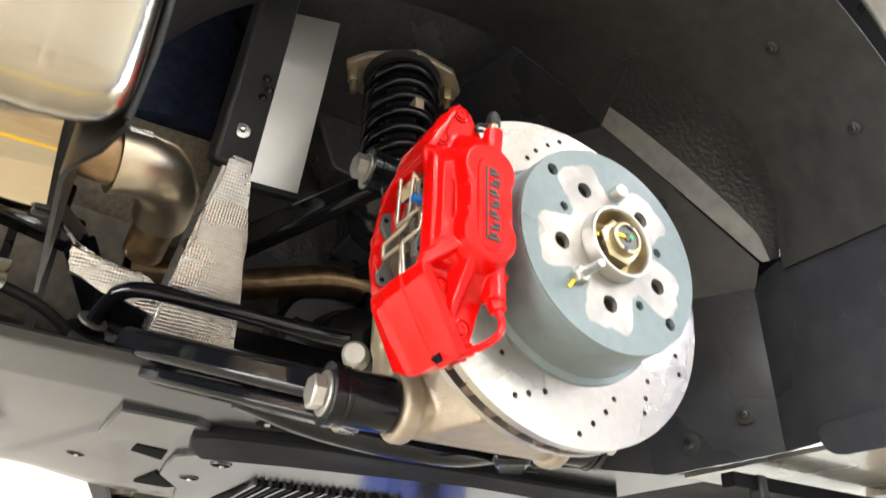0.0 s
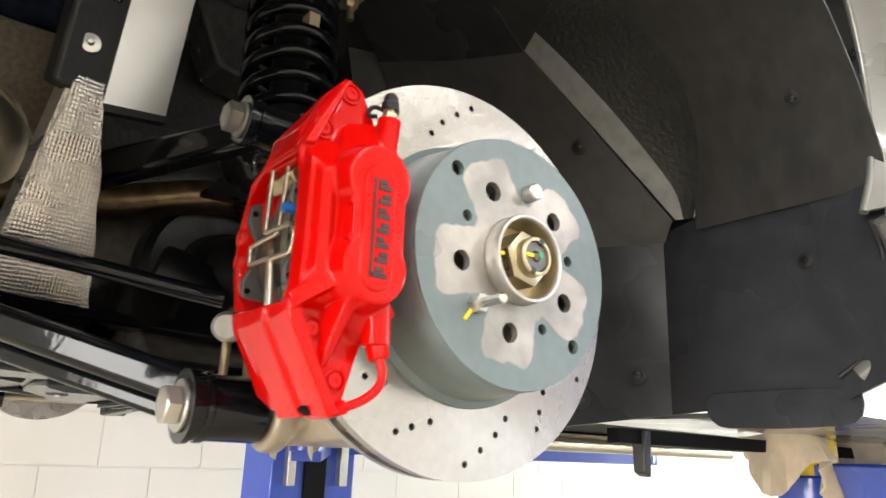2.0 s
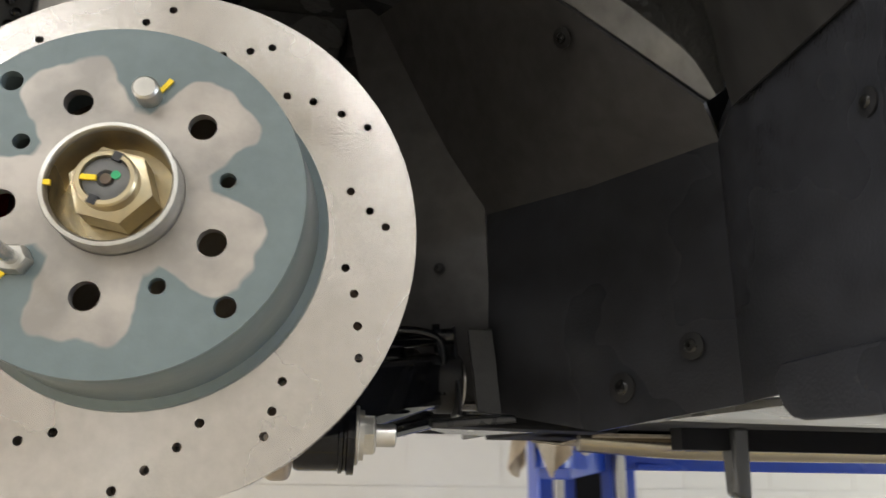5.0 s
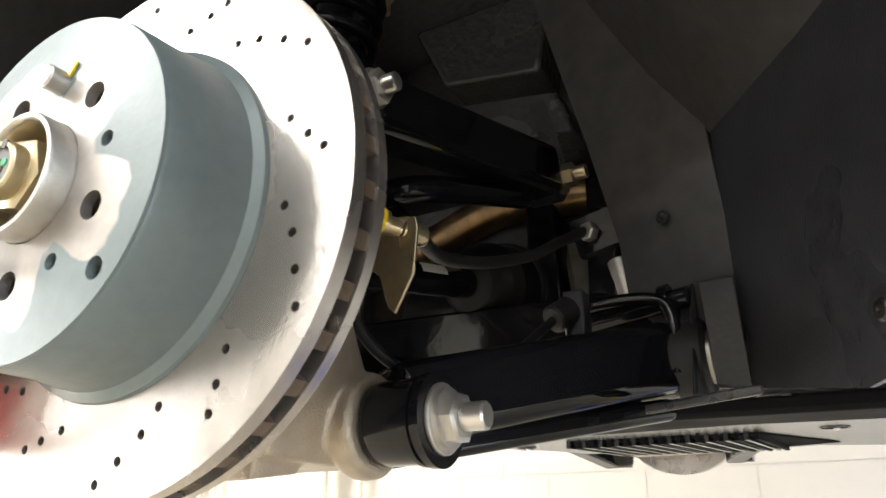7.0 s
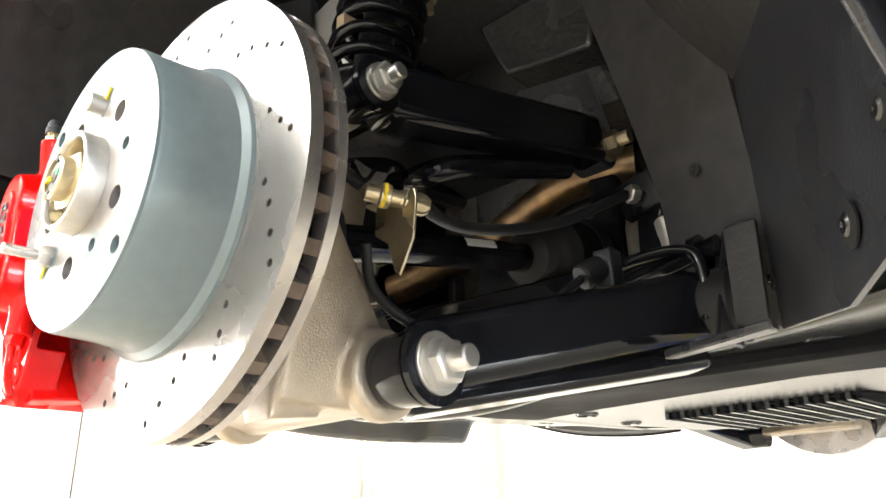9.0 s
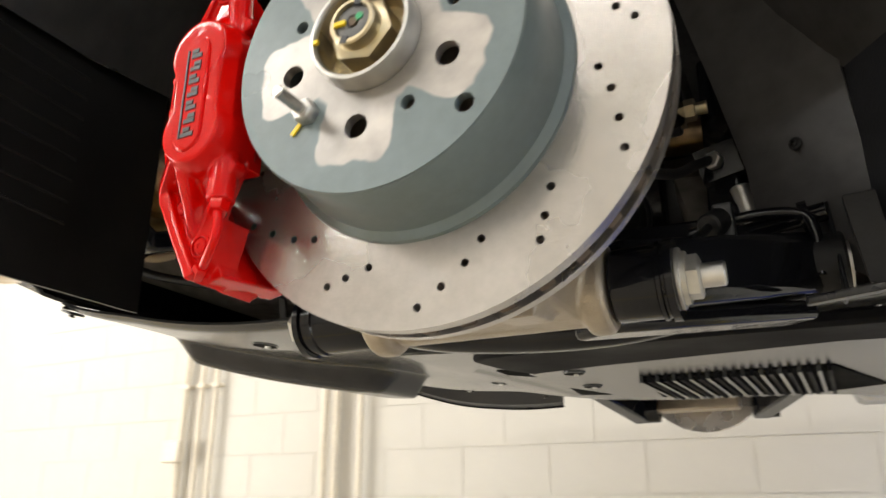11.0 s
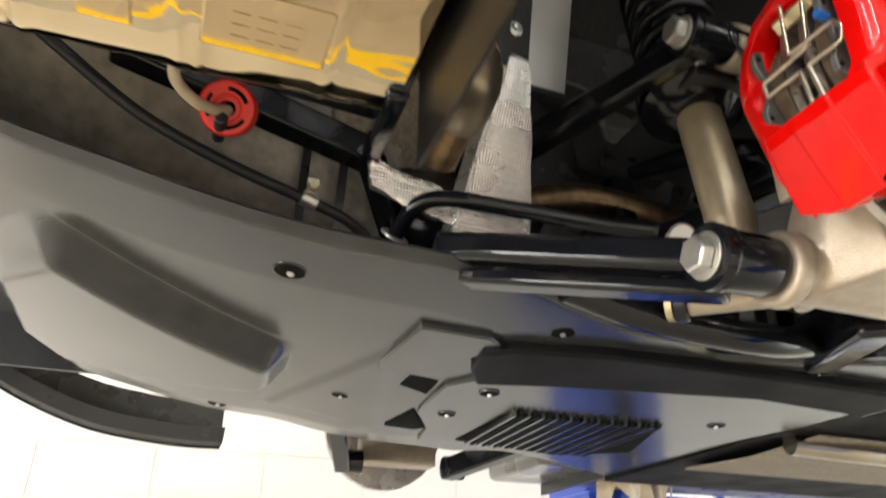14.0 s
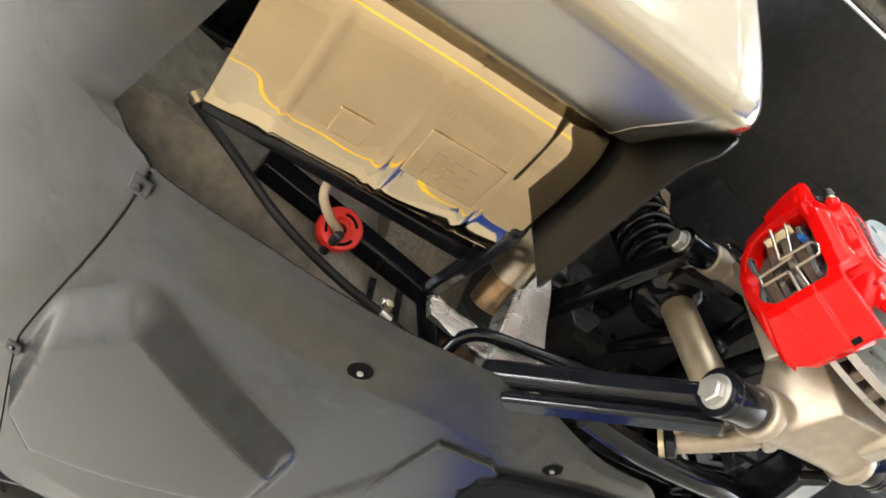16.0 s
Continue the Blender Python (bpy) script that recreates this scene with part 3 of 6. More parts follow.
part("roof_panel", sheet([[(0.212, 0.212, 1.908), (0.185, 0.33, 1.938), (0.14, 0.44, 1.968)], [(0.165, 0.209, 1.944), (0.13, 0.31, 1.962), (0.09, 0.40, 1.98)], [(0.058, 0.207, 1.977), (0.05, 0.29, 1.985), (0.04, 0.36, 1.99)]], 0.004), liner_plastic, wheelhouse)
# inner bay in which the spring stands
part("back_wall", box(-0.20, 0.45, 0.64, 0.66, 1.75, 2.12), stone_guard, wheelhouse)
part("bay_roof", box(-0.22, 0.30, 0.17, 0.62, 2.03, 2.05), stone_guard, wheelhouse)
part("sealed_box", hull([(x, y, z) for x, z in ((-0.060, 1.928), (0.075, 1.905), (0.10, 2.03), (-0.105, 2.03)) for y in (0.545, 0.62)]), stone_guard, wheelhouse, "stippled black box section", bevel=0.006)
part("sealed_ledge", hull([(x, y, z) for x, z in ((-0.018, 1.808), (-0.030, 1.872), (0.106, 1.850), (0.121, 1.794)) for y in (0.515, 0.60)]), stone_guard, wheelhouse, "stippled black ledge", bevel=0.005)
# rear closing panel with ribs
def rear_x(y):
    return -0.404 + 0.0285 * ease((0.020 - y) / 0.060)


rows = []
for y, zlo, zhi in ((-0.075, 1.84, 1.87), (-0.067, 1.74, 1.875), (-0.052, 1.62, 1.88), (-0.038, 1.545, 1.883), (-0.026, 1.500, 1.885), (-0.012, 1.488, 1.89), (0.004, 1.485, 1.90), (0.02, 1.484, 1.90), (0.09, 1.4835, 1.92), (0.16, 1.483, 1.935), (0.19, 1.4825, 1.94), (0.206, 1.483, 1.945)):
    rows.append([(rear_x(y), y, zlo + (zhi - zlo) * k / 6) for k in range(7)])
part("rear_panel", sheet(rows, 0.003), panel_black, wheelhouse, "black ribbed rear liner panel")
for k in range(11):
    z = 1.54 + k * 0.022
    part("panel_rib", tube([(rear_x(y) + 0.003, y, z + 0.016 - 0.07 * (y + 0.03)) for y in (-0.018 - 0.0045 * k, -0.005, 0.012, 0.03, 0.07, 0.11)], 0.0018, 8), panel_black, wheelhouse)
part("edge_bead", tube([(rear_x(y), y - 0.002, z) for y, z in ((-0.075, 1.84), (-0.067, 1.74), (-0.052, 1.62), (-0.038, 1.545), (-0.026, 1.503))], 0.0020, 10), rubber, wheelhouse, "black rubber edge bead")


def screw(x, y, z, nx, ny, nz, r=0.012):
    n = Vector((nx, ny, nz)).normalized()
    p = Vector((x, y, z)) + n * 0.0035
    o = thing("liner_screw", "black cross-head screw with washer in the liner", "screw", "liner screws")
    part("washer", lathe([(r * 0.5, 0.0), (r, 0.0), (r, 0.0015), (r * 0.5, 0.0025)], p, p + n, 20, True), rubber, o)
    part("head", lathe([(r * 0.55, 0.0), (r * 0.55, 0.002), (r * 0.4, 0.004), (r * 0.16, 0.0044), (r * 0.1, 0.0025)], p, p + n, 16), screw_black, o)


NA = (-0.859, -0.511, 0)
screw(0.4035, 0.201, 1.518, *NA, 0.0115)
screw(0.3670, 0.264, 1.489, *NA, 0.0135)
screw(0.2775, 0.416, 1.514, *NA, 0.008)
screw(0.2225, 0.4385, 1.636, -0.4, -0.9, 0, 0.0065)
screw(0.303, 0.203, 1.80, -0.75, -0.45, -0.5, 0.0095)
screw(0.415, -0.018, 1.628, -0.99, 0.1, 0, 0.009)
screw(0.352, -0.05, 1.79, -0.82, 0, -0.57, 0.008)
screw(0.26, -0.03, 1.885, -0.6, 0, -0.78, 0.007)

# painted arch lip and sill
arch = thing("wheel_arch_lip", "grey painted lip of the rear wing's wheel arch", "wing lip")
LIP = [(0.376, -0.094, 1.655), (0.391, -0.100, 1.70), (0.398, -0.103, 1.76), (0.388, -0.106, 1.84), (0.345, -0.110, 1.92), (0.24, -0.115, 1.985), (0.05, -0.118, 2.01), (-0.2, -0.118, 1.99), (-0.36, -0.115, 1.90), (-0.43, -0.11, 1.80)]
LINE = smooth_line(LIP, 5)
part("rolled_edge", tube(LINE, 0.0045, 10, smooth=False), body_paint, arch)
SECTION = ((0.0, -0.001, 0.0), (0.004, -0.010, 0.001), (0.011, -0.022, 0.003), (0.015, -0.028, 0.004))
part("flange", sheet([[p + Vector(d) for p in LINE] for d in SECTION], 0.003), body_paint, arch, "grey painted folded wing edge")
sill = thing("sill_end", "grey painted curved end of the car's sill", "sill")
pts = [(0.379, -0.100, 1.648), (0.398, -0.100, 1.615), (0.408, -0.090, 1.57), (0.413, -0.068, 1.525), (0.412, -0.040, 1.503)]
part("skin", tube([(x + 0.006, y - 0.017, z) for x, y, z in pts], 0.02, 20, 8, radii=(0.0190, 0.011)), body_paint, sill, "rounded painted sill end")
part("gasket", tube([(x + 0.002, y + 0.003, z) for x, y, z in pts], 0.003, 8), rubber, sill)
part("underside", sheet([[(0.435, y, 1.472) for y in (-0.04, 0.1, 0.34)], [(1.0, y, 1.467) for y in (-0.06, 0.1, 0.34)], [(2.4, y, 1.46) for y in (-0.06, 0.1, 0.34)]], 0.006), body_paint, sill)
part("seam_bar", beam((0.40, 0.24, 1.445), (2.4, 0.24, 1.438), 0.02, 0.018), tray_black, sill)
stub = thing("drain_stub", "grey plastic drain stub below the sill", "drain stub")
part("stub", prism([(0.443, 1.400), (0.456, 1.394), (0.459, 1.455), (0.442, 1.455)], 0.225, 0.245), tray_plastic, stub, bevel=0.003)

# ---- brake disc ----
def centred(ob):
    """Moves an object's origin to the wheel's axis."""
    ob.data.transform(Matrix.Translation((0, 0, -Z0)))
    ob.location.z = Z0
    return ob


PHI = -28
disc = thing("brake_disc", "cross-drilled ventilated brake disc with grey-coated hat", "brake disc")
lugs = [(0.054 * math.sin(radians(PHI + 72 * k)), 0.054 * math.cos(radians(PHI + 72 * k)), 0.0074) for k in range(5)]
small = [(-0.059, 0.057, 0.0056), (0.058, -0.056, 0.0056), (0.053, 0.010, 0.0043), (0.025, -0.047, 0.0043), (-0.049, 0.024, 0.0043)]
hat_face_mat = hat_grey.copy()
hat_face_mat.name = "hat_face_part_stripped"
nt = hat_face_mat.node_tree
shader = nt.nodes["Principled BSDF"]


def node(kind, op=None, **inputs):
    n = nt.nodes.new(kind)
    if op:
        n.operation = op
    for k, v in inputs.items():
        i = n.inputs[int(k[1:])]
        if hasattr(v, "is_linked"):
            nt.links.new(v, i)
        else:
            i.default_value = v
    return n.outputs[0]


tc = nt.nodes.new("ShaderNodeTexCoord")
sep = nt.nodes.new("ShaderNodeSeparateXYZ")
nt.links.new(tc.outputs["Object"], sep.inputs[0])
px, pz = sep.outputs[0], node("ShaderNodeMath", "SUBTRACT", i0=sep.outputs[2], i1=Z0)
ang = node("ShaderNodeMath", "SUBTRACT", i0=node("ShaderNodeMath", "ARCTAN2", i0=px, i1=pz), i1=radians(PHI))
wrap = node("ShaderNodeMath", "WRAP", i0=ang, i1=radians(36), i2=radians(-36))
rr = node("ShaderNodeMath", "SQRT", i0=node("ShaderNodeMath", "ADD", i0=node("ShaderNodeMath", "MULTIPLY", i0=px, i1=px), i1=node("ShaderNodeMath", "MULTIPLY", i0=pz, i1=pz)))
across = node("ShaderNodeMath", "ABSOLUTE", i0=node("ShaderNodeMath", "MULTIPLY", i0=wrap, i1=rr))
wob = nt.nodes.new("ShaderNodeTexNoise")
wob.inputs["Scale"].default_value = 45
nt.links.new(tc.outputs["Object"], wob.inputs["Vector"])
wobble = node("ShaderNodeMath", "MULTIPLY_ADD", i0=wob.outputs[0], i1=0.012, i2=-0.006)
# each bare patch is a rounded tongue round a wheel bolt's hole
dx = node("ShaderNodeMath", "SUBTRACT", i0=across, i1=0.0165)
dy = node("ShaderNodeMath", "SUBTRACT", i0=rr, i1=0.0695)
dxp, dyp = node("ShaderNodeMath", "MAXIMUM", i0=dx, i1=0.0), node("ShaderNodeMath", "MAXIMUM", i0=dy, i1=0.0)
dist = node("ShaderNodeMath", "SQRT", i0=node("ShaderNodeMath", "ADD", i0=node("ShaderNodeMath", "MULTIPLY", i0=dxp, i1=dxp), i1=node("ShaderNodeMath", "MULTIPLY", i0=dyp, i1=dyp)))
lim = node("ShaderNodeMath", "ADD", i0=dist, i1=wobble)
tongue = nt.nodes.new("ShaderNodeMapRange")
nt.links.new(lim, tongue.inputs[0])
tongue.inputs[1].default_value, tongue.inputs[2].default_value, tongue.inputs[3].default_value, tongue.inputs[4].default_value = 0.0072, 0.0088, 1, 0
core = nt.nodes.new("ShaderNodeMapRange")
nt.links.new(node("ShaderNodeMath", "ADD", i0=rr, i1=wobble), core.inputs[0])
core.inputs[1].default_value, core.inputs[2].default_value, core.inputs[3].default_value, core.inputs[4].default_value = 0.044, 0.047, 1, 0
bare = node("ShaderNodeMath", "MAXIMUM", i0=tongue.outputs[0], i1=core.outputs[0])
mixc = nt.nodes.new("ShaderNodeMix")
mixc.data_type = "RGBA"
old = shader.inputs["Base Color"].links[0].from_socket
nt.links.new(bare, mixc.inputs[0])
nt.links.new(old, mixc.inputs[6])
bare_mix = nt.nodes.new("ShaderNodeMix")
bare_mix.data_type = "RGBA"
stain = nt.nodes.new("ShaderNodeTexNoise")
stain.inputs["Scale"].default_value, stain.inputs["Detail"].default_value = 26, 5
nt.links.new(tc.outputs["Object"], stain.inputs["Vector"])
spread = nt.nodes.new("ShaderNodeMapRange")
spread.inputs[1].default_value, spread.inputs[2].default_value = 0.38, 0.62
nt.links.new(stain.outputs[0], spread.inputs[0])
nt.links.new(spread.outputs[0], bare_mix.inputs[0])
bare_mix.inputs[6].default_value, bare_mix.inputs[7].default_value = (0.42, 0.39, 0.36, 1), (0.27, 0.255, 0.24, 1)
nt.links.new(bare_mix.outputs[2], mixc.inputs[7])
nt.links.new(mixc.outputs[2], shader.inputs["Base Color"])
nt.links.new(node("ShaderNodeMath", "MULTIPLY_ADD", i0=bare, i1=0.6, i2=0.1), shader.inputs["Metallic"])

hat = part("hat", lathe([(0.0930, 0.0016), (0.0942, 0.004), (0.0955, 0.030), (0.0985, 0.05), (0.1035, 0.0535), (0.1045, 0.0575), (0.1045, 0.062), (0.088, 0.062), (0.087, 0.006), (0.0885, 0.0016)], (0, 0, Z0), (0, 1, Z0), 96, True), hat_grey, disc, "grey-green coated drum of the disc")
part("hat_face", holed_plate(0.0932, 0.033, lugs + small, 0.0, 0.006, 96, 20), hat_face_mat, disc, "coated face with bare patches round the bolt holes")
drill = []
for k in range(6):
    for a, r in zip((39, 45.5, 53, 59.5, 75.5, 82, 86.5), (0.1165, 0.1255, 0.1345, 0.144, 0.1195, 0.129, 0.138)):
        t = radians(a + 60 * k)
        drill.append((r * math.sin(t), r * math.cos(t), 0.0026))
centred(part("front_ring", holed_plate(0.1565, 0.098, drill, 0.0565, 0.066, 128, 12), rotor_steel, disc, "drilled ground steel ring"))
centred(part("rear_ring", holed_plate(0.1565, 0.098, drill, 0.077, 0.084, 128, 8), rotor_steel, disc))
vane = part("vane", box(-0.0046, 0.0046, 0.0655, 0.0775, 0.10, 0.1545), rust_iron, disc, smooth=False)
for k in range(38):
    m = Matrix.Translation((0, 0, Z0)) @ Matrix.Rotation(k * math.tau / 38, 4, "Y")
    o = vane
    if k:
        o = new("vane", vane.data)
        o.parent = disc
    o.matrix_basis = m
part("inner_band", lathe([(0.100, 0.0655), (0.103, 0.0655), (0.103, 0.0775), (0.100, 0.0775)], (0, 0, Z0), (0, 1, Z0), 64, True), rust_iron, disc)
for bx, bz, ln in ((0.009, 0.054, 0.011), (-0.040, -0.038, 0.008)):
    part("locating_bolt", cyl((bx, 0.002, Z0 + bz), (bx, -ln, Z0 + bz), 0.0066, 24, edge=0.0012) if bz > 0 else hex_head((bx, 0.002, Z0 + bz), (bx, -ln, Z0 + bz), 0.0075), bolt_steel, disc)
part("stud", cyl((-0.040, -0.006, Z0 - 0.038), (-0.040, -0.029, Z0 - 0.038), 0.0037, 16, edge=0.0008), steel, disc)
for bx, bz, r in ((0.0165, 0.060, 35), (-0.047, -0.046, 40)):
    m = Matrix.Translation((bx, -0.001, Z0 + bz)) @ Matrix.Rotation(radians(r), 4, "Y")
    part("paint_mark", moved(box(-0.0012, 0.0012, -0.0006, 0.0006, -0.005, 0.005), m @ Matrix.Rotation(radians(0), 4, "Y")), yellow_paint, disc, "yellow paint mark")

hub = thing("wheel_hub", "zinc-plated hub with a staked axle nut", "wheel hub")
part("hub_cup", lathe([(0.0318, 0.02), (0.0318, -0.0118), (0.0300, -0.0118), (0.0285, -0.009), (0.0272, 0.009), (0.0, 0.010)], (0, 0, Z0), (0, 1, Z0), 64), zinc, hub)
part("cup_rim", lathe([(0.0317, 0.004), (0.0326, 0.004), (0.0326, -0.0120), (0.0319, -0.0135), (0.0300, -0.0138), (0.0291, -0.0128), (0.0288, -0.0105), (0.0300, -0.0112)], (0, 0, Z0), (0, 1, Z0), 64, True), bolt_steel, hub, "bare turned steel rim")
part("axle_nut", moved(hex_head((0, 0.009, 0), (0, -0.012, 0), 0.0205), Matrix.Translation((0, 0, Z0)) @ Matrix.Rotation(radians(12), 4, "Y")), zinc, hub, "gold zinc axle nut")
part("nut_collar", lathe([(0.0145, -0.012), (0.0145, -0.019), (0.0135, -0.020), (0.0115, -0.020), (0.011, -0.012)], (0, 0, Z0), (0, 1, Z0), 40, True), zinc, hub)
part("axle_end", lathe([(0.0110, -0.010), (0.0110, -0.018), (0.0085, -0.0185), (0.0045, -0.0185), (0.0032, -0.0165)], (0, 0, Z0), (0, 1, Z0), 32), pad_grey, hub)
part("axle_bore", cyl((0, -0.0187, Z0), (0, -0.017, Z0), 0.0026, 14), rust_iron, hub)
part("paint_mark", box(-0.011, -0.004, -0.0205, -0.0186, Z0 - 0.0015, Z0 + 0.001), yellow_paint, hub, "yellow paint mark")
part("paint_mark", box(-0.0295, -0.0265, -0.0141, -0.012, Z0 - 0.003, Z0 - 0.0005), yellow_paint, hub, "yellow paint mark")
part("paint_mark", cyl((0.0045, -0.0192, Z0 + 0.002), (0.0045, -0.018, Z0 + 0.002), 0.0022, 12), green_mark, hub, "green paint dot")
for a in (20, 200):
    m = Matrix.Translation((0, 0, Z0)) @ Matrix.Rotation(radians(a), 4, "Y")
    # black block imitates the shade in a slot; the collar stays whole
    part("lock_slot_shade", moved(box(-0.0022, 0.0022, -0.0202, -0.014, 0.0098, 0.0142), m), black_satin, hub)

# ---- caliper ----
def cast(ob, voxel, rounds):
    """Melts the crossing blocks of a casting into one skin with soft fillets."""
    melt = ob.modifiers.new("melt", "REMESH")
    melt.mode, melt.voxel_size, melt.use_smooth_shade = "VOXEL", voxel, True
    soft = ob.modifiers.new("fillet", "SMOOTH")
    soft.factor, soft.iterations = 0.5, rounds
    return ob


caliper = thing("brake_caliper", "glossy red four-piston brake caliper", "brake caliper")
# outer half: a plate with wings above and below
outer = [(-0.138, 1.656), (-0.127, 1.650), (-0.121, 1.637), (-0.112, 1.620), (-0.104, 1.606), (-0.1005, 1.58), (-0.1005, 1.52), (-0.106, 1.500), (-0.118, 1.470), (-0.126, 1.442), (-0.136, 1.430), (-0.146, 1.446), (-0.158, 1.472), (-0.168, 1.494), (-0.166, 1.517), (-0.164, 1.545), (-0.167, 1.575), (-0.171, 1.598), (-0.160, 1.626), (-0.148, 1.646)]
bits = [prism(outer, 0.0215, 0.0265)]
bits.append(hull([(x, y, z) for x, z in outer if z > 1.595 for y in (0.022, 0.047)] + [(x, y, 1.594) for x in (-0.150, -0.106) for y in (0.022, 0.047)]))
bits.append(hull([(x, y, z) for x, z in outer if z < 1.499 for y in (0.022, 0.047)]))
bits.append(prism([(-0.145, 1.50), (-0.145, 1.60), (-0.102, 1.60), (-0.102, 1.50)], 0.022, 0.034))
# inner half, with its faceted back
bits.append(hull([(-0.166, y, z) for y, z in ((0.110, 1.582), (0.121, 1.556), (0.121, 1.537), (0.110, 1.505))] + [(-0.150, y, z) for y, z in ((0.090, 1.625), (0.112, 1.600), (0.128, 1.560), (0.128, 1.525), (0.118, 1.475))] + [(-0.124, y, z) for y, z in ((0.095, 1.622), (0.124, 1.600), (0.137, 1.565), (0.137, 1.520), (0.128, 1.470), (0.116, 1.446))] + [(-0.144, 0.102, z) for z in (1.48, 1.60)] + [(-0.106, y, z) for y in (0.102, 0.130) for z in (1.49, 1.60)]))
# bridges over the disc
bits.append(hull([(x, y, z) for x, z in ((-0.171, 1.597), (-0.168, 1.612), (-0.152, 1.643), (-0.138, 1.659), (-0.124, 1.652), (-0.139, 1.629), (-0.153, 1.597)) for y in (0.027, 0.038)] + [(x, 0.066, z) for x, z in ((-0.173, 1.597), (-0.169, 1.614), (-0.150, 1.640), (-0.139, 1.632), (-0.153, 1.602))]))
bits.append(hull([(x, 0.062, z) for x, z in ((-0.172, 1.598), (-0.1675, 1.612), (-0.149, 1.637), (-0.139, 1.630), (-0.156, 1.602))] + [(x, 0.096, z) for x, z in ((-0.170, 1.590), (-0.165, 1.603), (-0.146, 1.622), (-0.138, 1.615), (-0.154, 1.592))] + [(x, 0.110, z) for x, z in ((-0.166, 1.582), (-0.160, 1.592), (-0.146, 1.604), (-0.150, 1.582))]))
bits.append(prism([(-0.1715, 1.497), (-0.169, 1.486), (-0.154, 1.458), (-0.1385, 1.4305), (-0.131, 1.4335), (-0.1465, 1.461), (-0.1635, 1.497)], 0.0145, 0.032))
bits.append(hull([(x, 0.030, z) for x, z in ((-0.1715, 1.497), (-0.169, 1.486), (-0.154, 1.458), (-0.1385, 1.4305), (-0.122, 1.434), (-0.151, 1.497))] + [(x, 0.094, z) for x, z in ((-0.1705, 1.497), (-0.168, 1.486), (-0.153, 1.460), (-0.138, 1.4365), (-0.122, 1.440))] + [(x, 0.105, z) for x, z in ((-0.1695, 1.500), (-0.167, 1.488), (-0.152, 1.503))] + [(x, 0.115, z) for x, z in ((-0.150, 1.470), (-0.140, 1.446), (-0.126, 1.450))]))
bits.append(prism([(-0.1735, 1.4965), (-0.171, 1.485), (-0.156, 1.457), (-0.141, 1.431), (-0.134, 1.434), (-0.15, 1.47), (-0.165, 1.4965)], 0.046, 0.078))
# raised spine beside the window
bits.append(hull([(x, y, z) for x, y, z in ((-0.1675, 0.026, 1.499), (-0.1675, 0.026, 1.594), (-0.1655, 0.014, 1.506), (-0.1655, 0.014, 1.590), (-0.160, 0.0060, 1.516), (-0.160, 0.0060, 1.578), (-0.1535, 0.0045, 1.514), (-0.1535, 0.0045, 1.582), (-0.146, 0.010, 1.500), (-0.146, 0.0125, 1.600), (-0.140, 0.014, 1.500), (-0.140, 0.014, 1.602), (-0.156, 0.022, 1.606), (-0.140, 0.028, 1.496), (-0.140, 0.028, 1.61))]))
# piston housing: two round lobes with a waist
for zz in (1.5205, 1.5775):
    bits.append(hull(ring((-0.1265, 0.026, zz), 0.0285, "y", 32) + ring((-0.1265, 0.004, zz), 0.0265, "y", 32) + ring((-0.1260, -0.0075, zz), 0.0225, "y", 32)))
bits.append(hull([(x, y, z) for z in (1.52, 1.578) for x, y in ((-0.148, 0.02), (-0.1475, 0.002), (-0.143, -0.0070), (-0.1065, -0.0070), (-0.1015, 0.004), (-0.101, 0.024))]))
# ramps from the housing down to the wings
bits.append(hull([(-0.150, 0.005, 1.586), (-0.108, 0.002, 1.588), (-0.150, 0.024, 1.590), (-0.108, 0.024, 1.612), (-0.141, 0.0185, 1.622), (-0.120, 0.0185, 1.628), (-0.140, 0.008, 1.603), (-0.113, 0.006, 1.606)]))
bits.append(hull([(-0.150, 0.004, 1.508), (-0.108, 0.000, 1.504), (-0.150, 0.024, 1.500), (-0.104, 0.024, 1.496), (-0.138, 0.021, 1.488), (-0.112, 0.018, 1.474), (-0.123, 0.020, 1.478)]))
# raised edges of the upper wing and the long ribs of the lower one
bits.append(hull([(-0.171, 0.024, 1.597), (-0.169, 0.0165, 1.600), (-0.162, 0.0165, 1.600), (-0.1455, 0.024, 1.652), (-0.146, 0.0175, 1.645), (-0.142, 0.0175, 1.645), (-0.140, 0.024, 1.654), (-0.161, 0.0235, 1.600)]))
bits.append(beam((-0.168, 0.017, 1.497), (-0.147, 0.004, 1.512), 0.007, 0.010))
bits.append(hull([(-0.141, -0.002, 1.500), (-0.133, -0.002, 1.500), (-0.147, 0.022, 1.494), (-0.127, 0.022, 1.494), (-0.1435, 0.0195, 1.461), (-0.141, 0.0195, 1.461), (-0.146, 0.023, 1.462), (-0.138, 0.023, 1.462)]))
# wall round the window
win = [(0.030, 1.592), (0.0245, 1.574), (0.0235, 1.535), (0.0265, 1.508), (0.034, 1.4985), (0.085, 1.4985), (0.103, 1.513), (0.1105, 1.536), (0.1105, 1.558), (0.104, 1.576), (0.086, 1.594)]
rim = [(0.024, 1.602), (0.012, 1.588), (0.012, 1.53), (0.014, 1.498), (0.03, 1.490), (0.09, 1.490), (0.111, 1.504), (0.1205, 1.534), (0.1205, 1.560), (0.112, 1.582), (0.090, 1.604)]
bm = bmesh.new()
loops = [[bm.verts.new((x, y, z)) for y, z in line] for x, line in ((-0.168, win), (-0.146, win), (-0.146, rim), (-0.166, rim))]
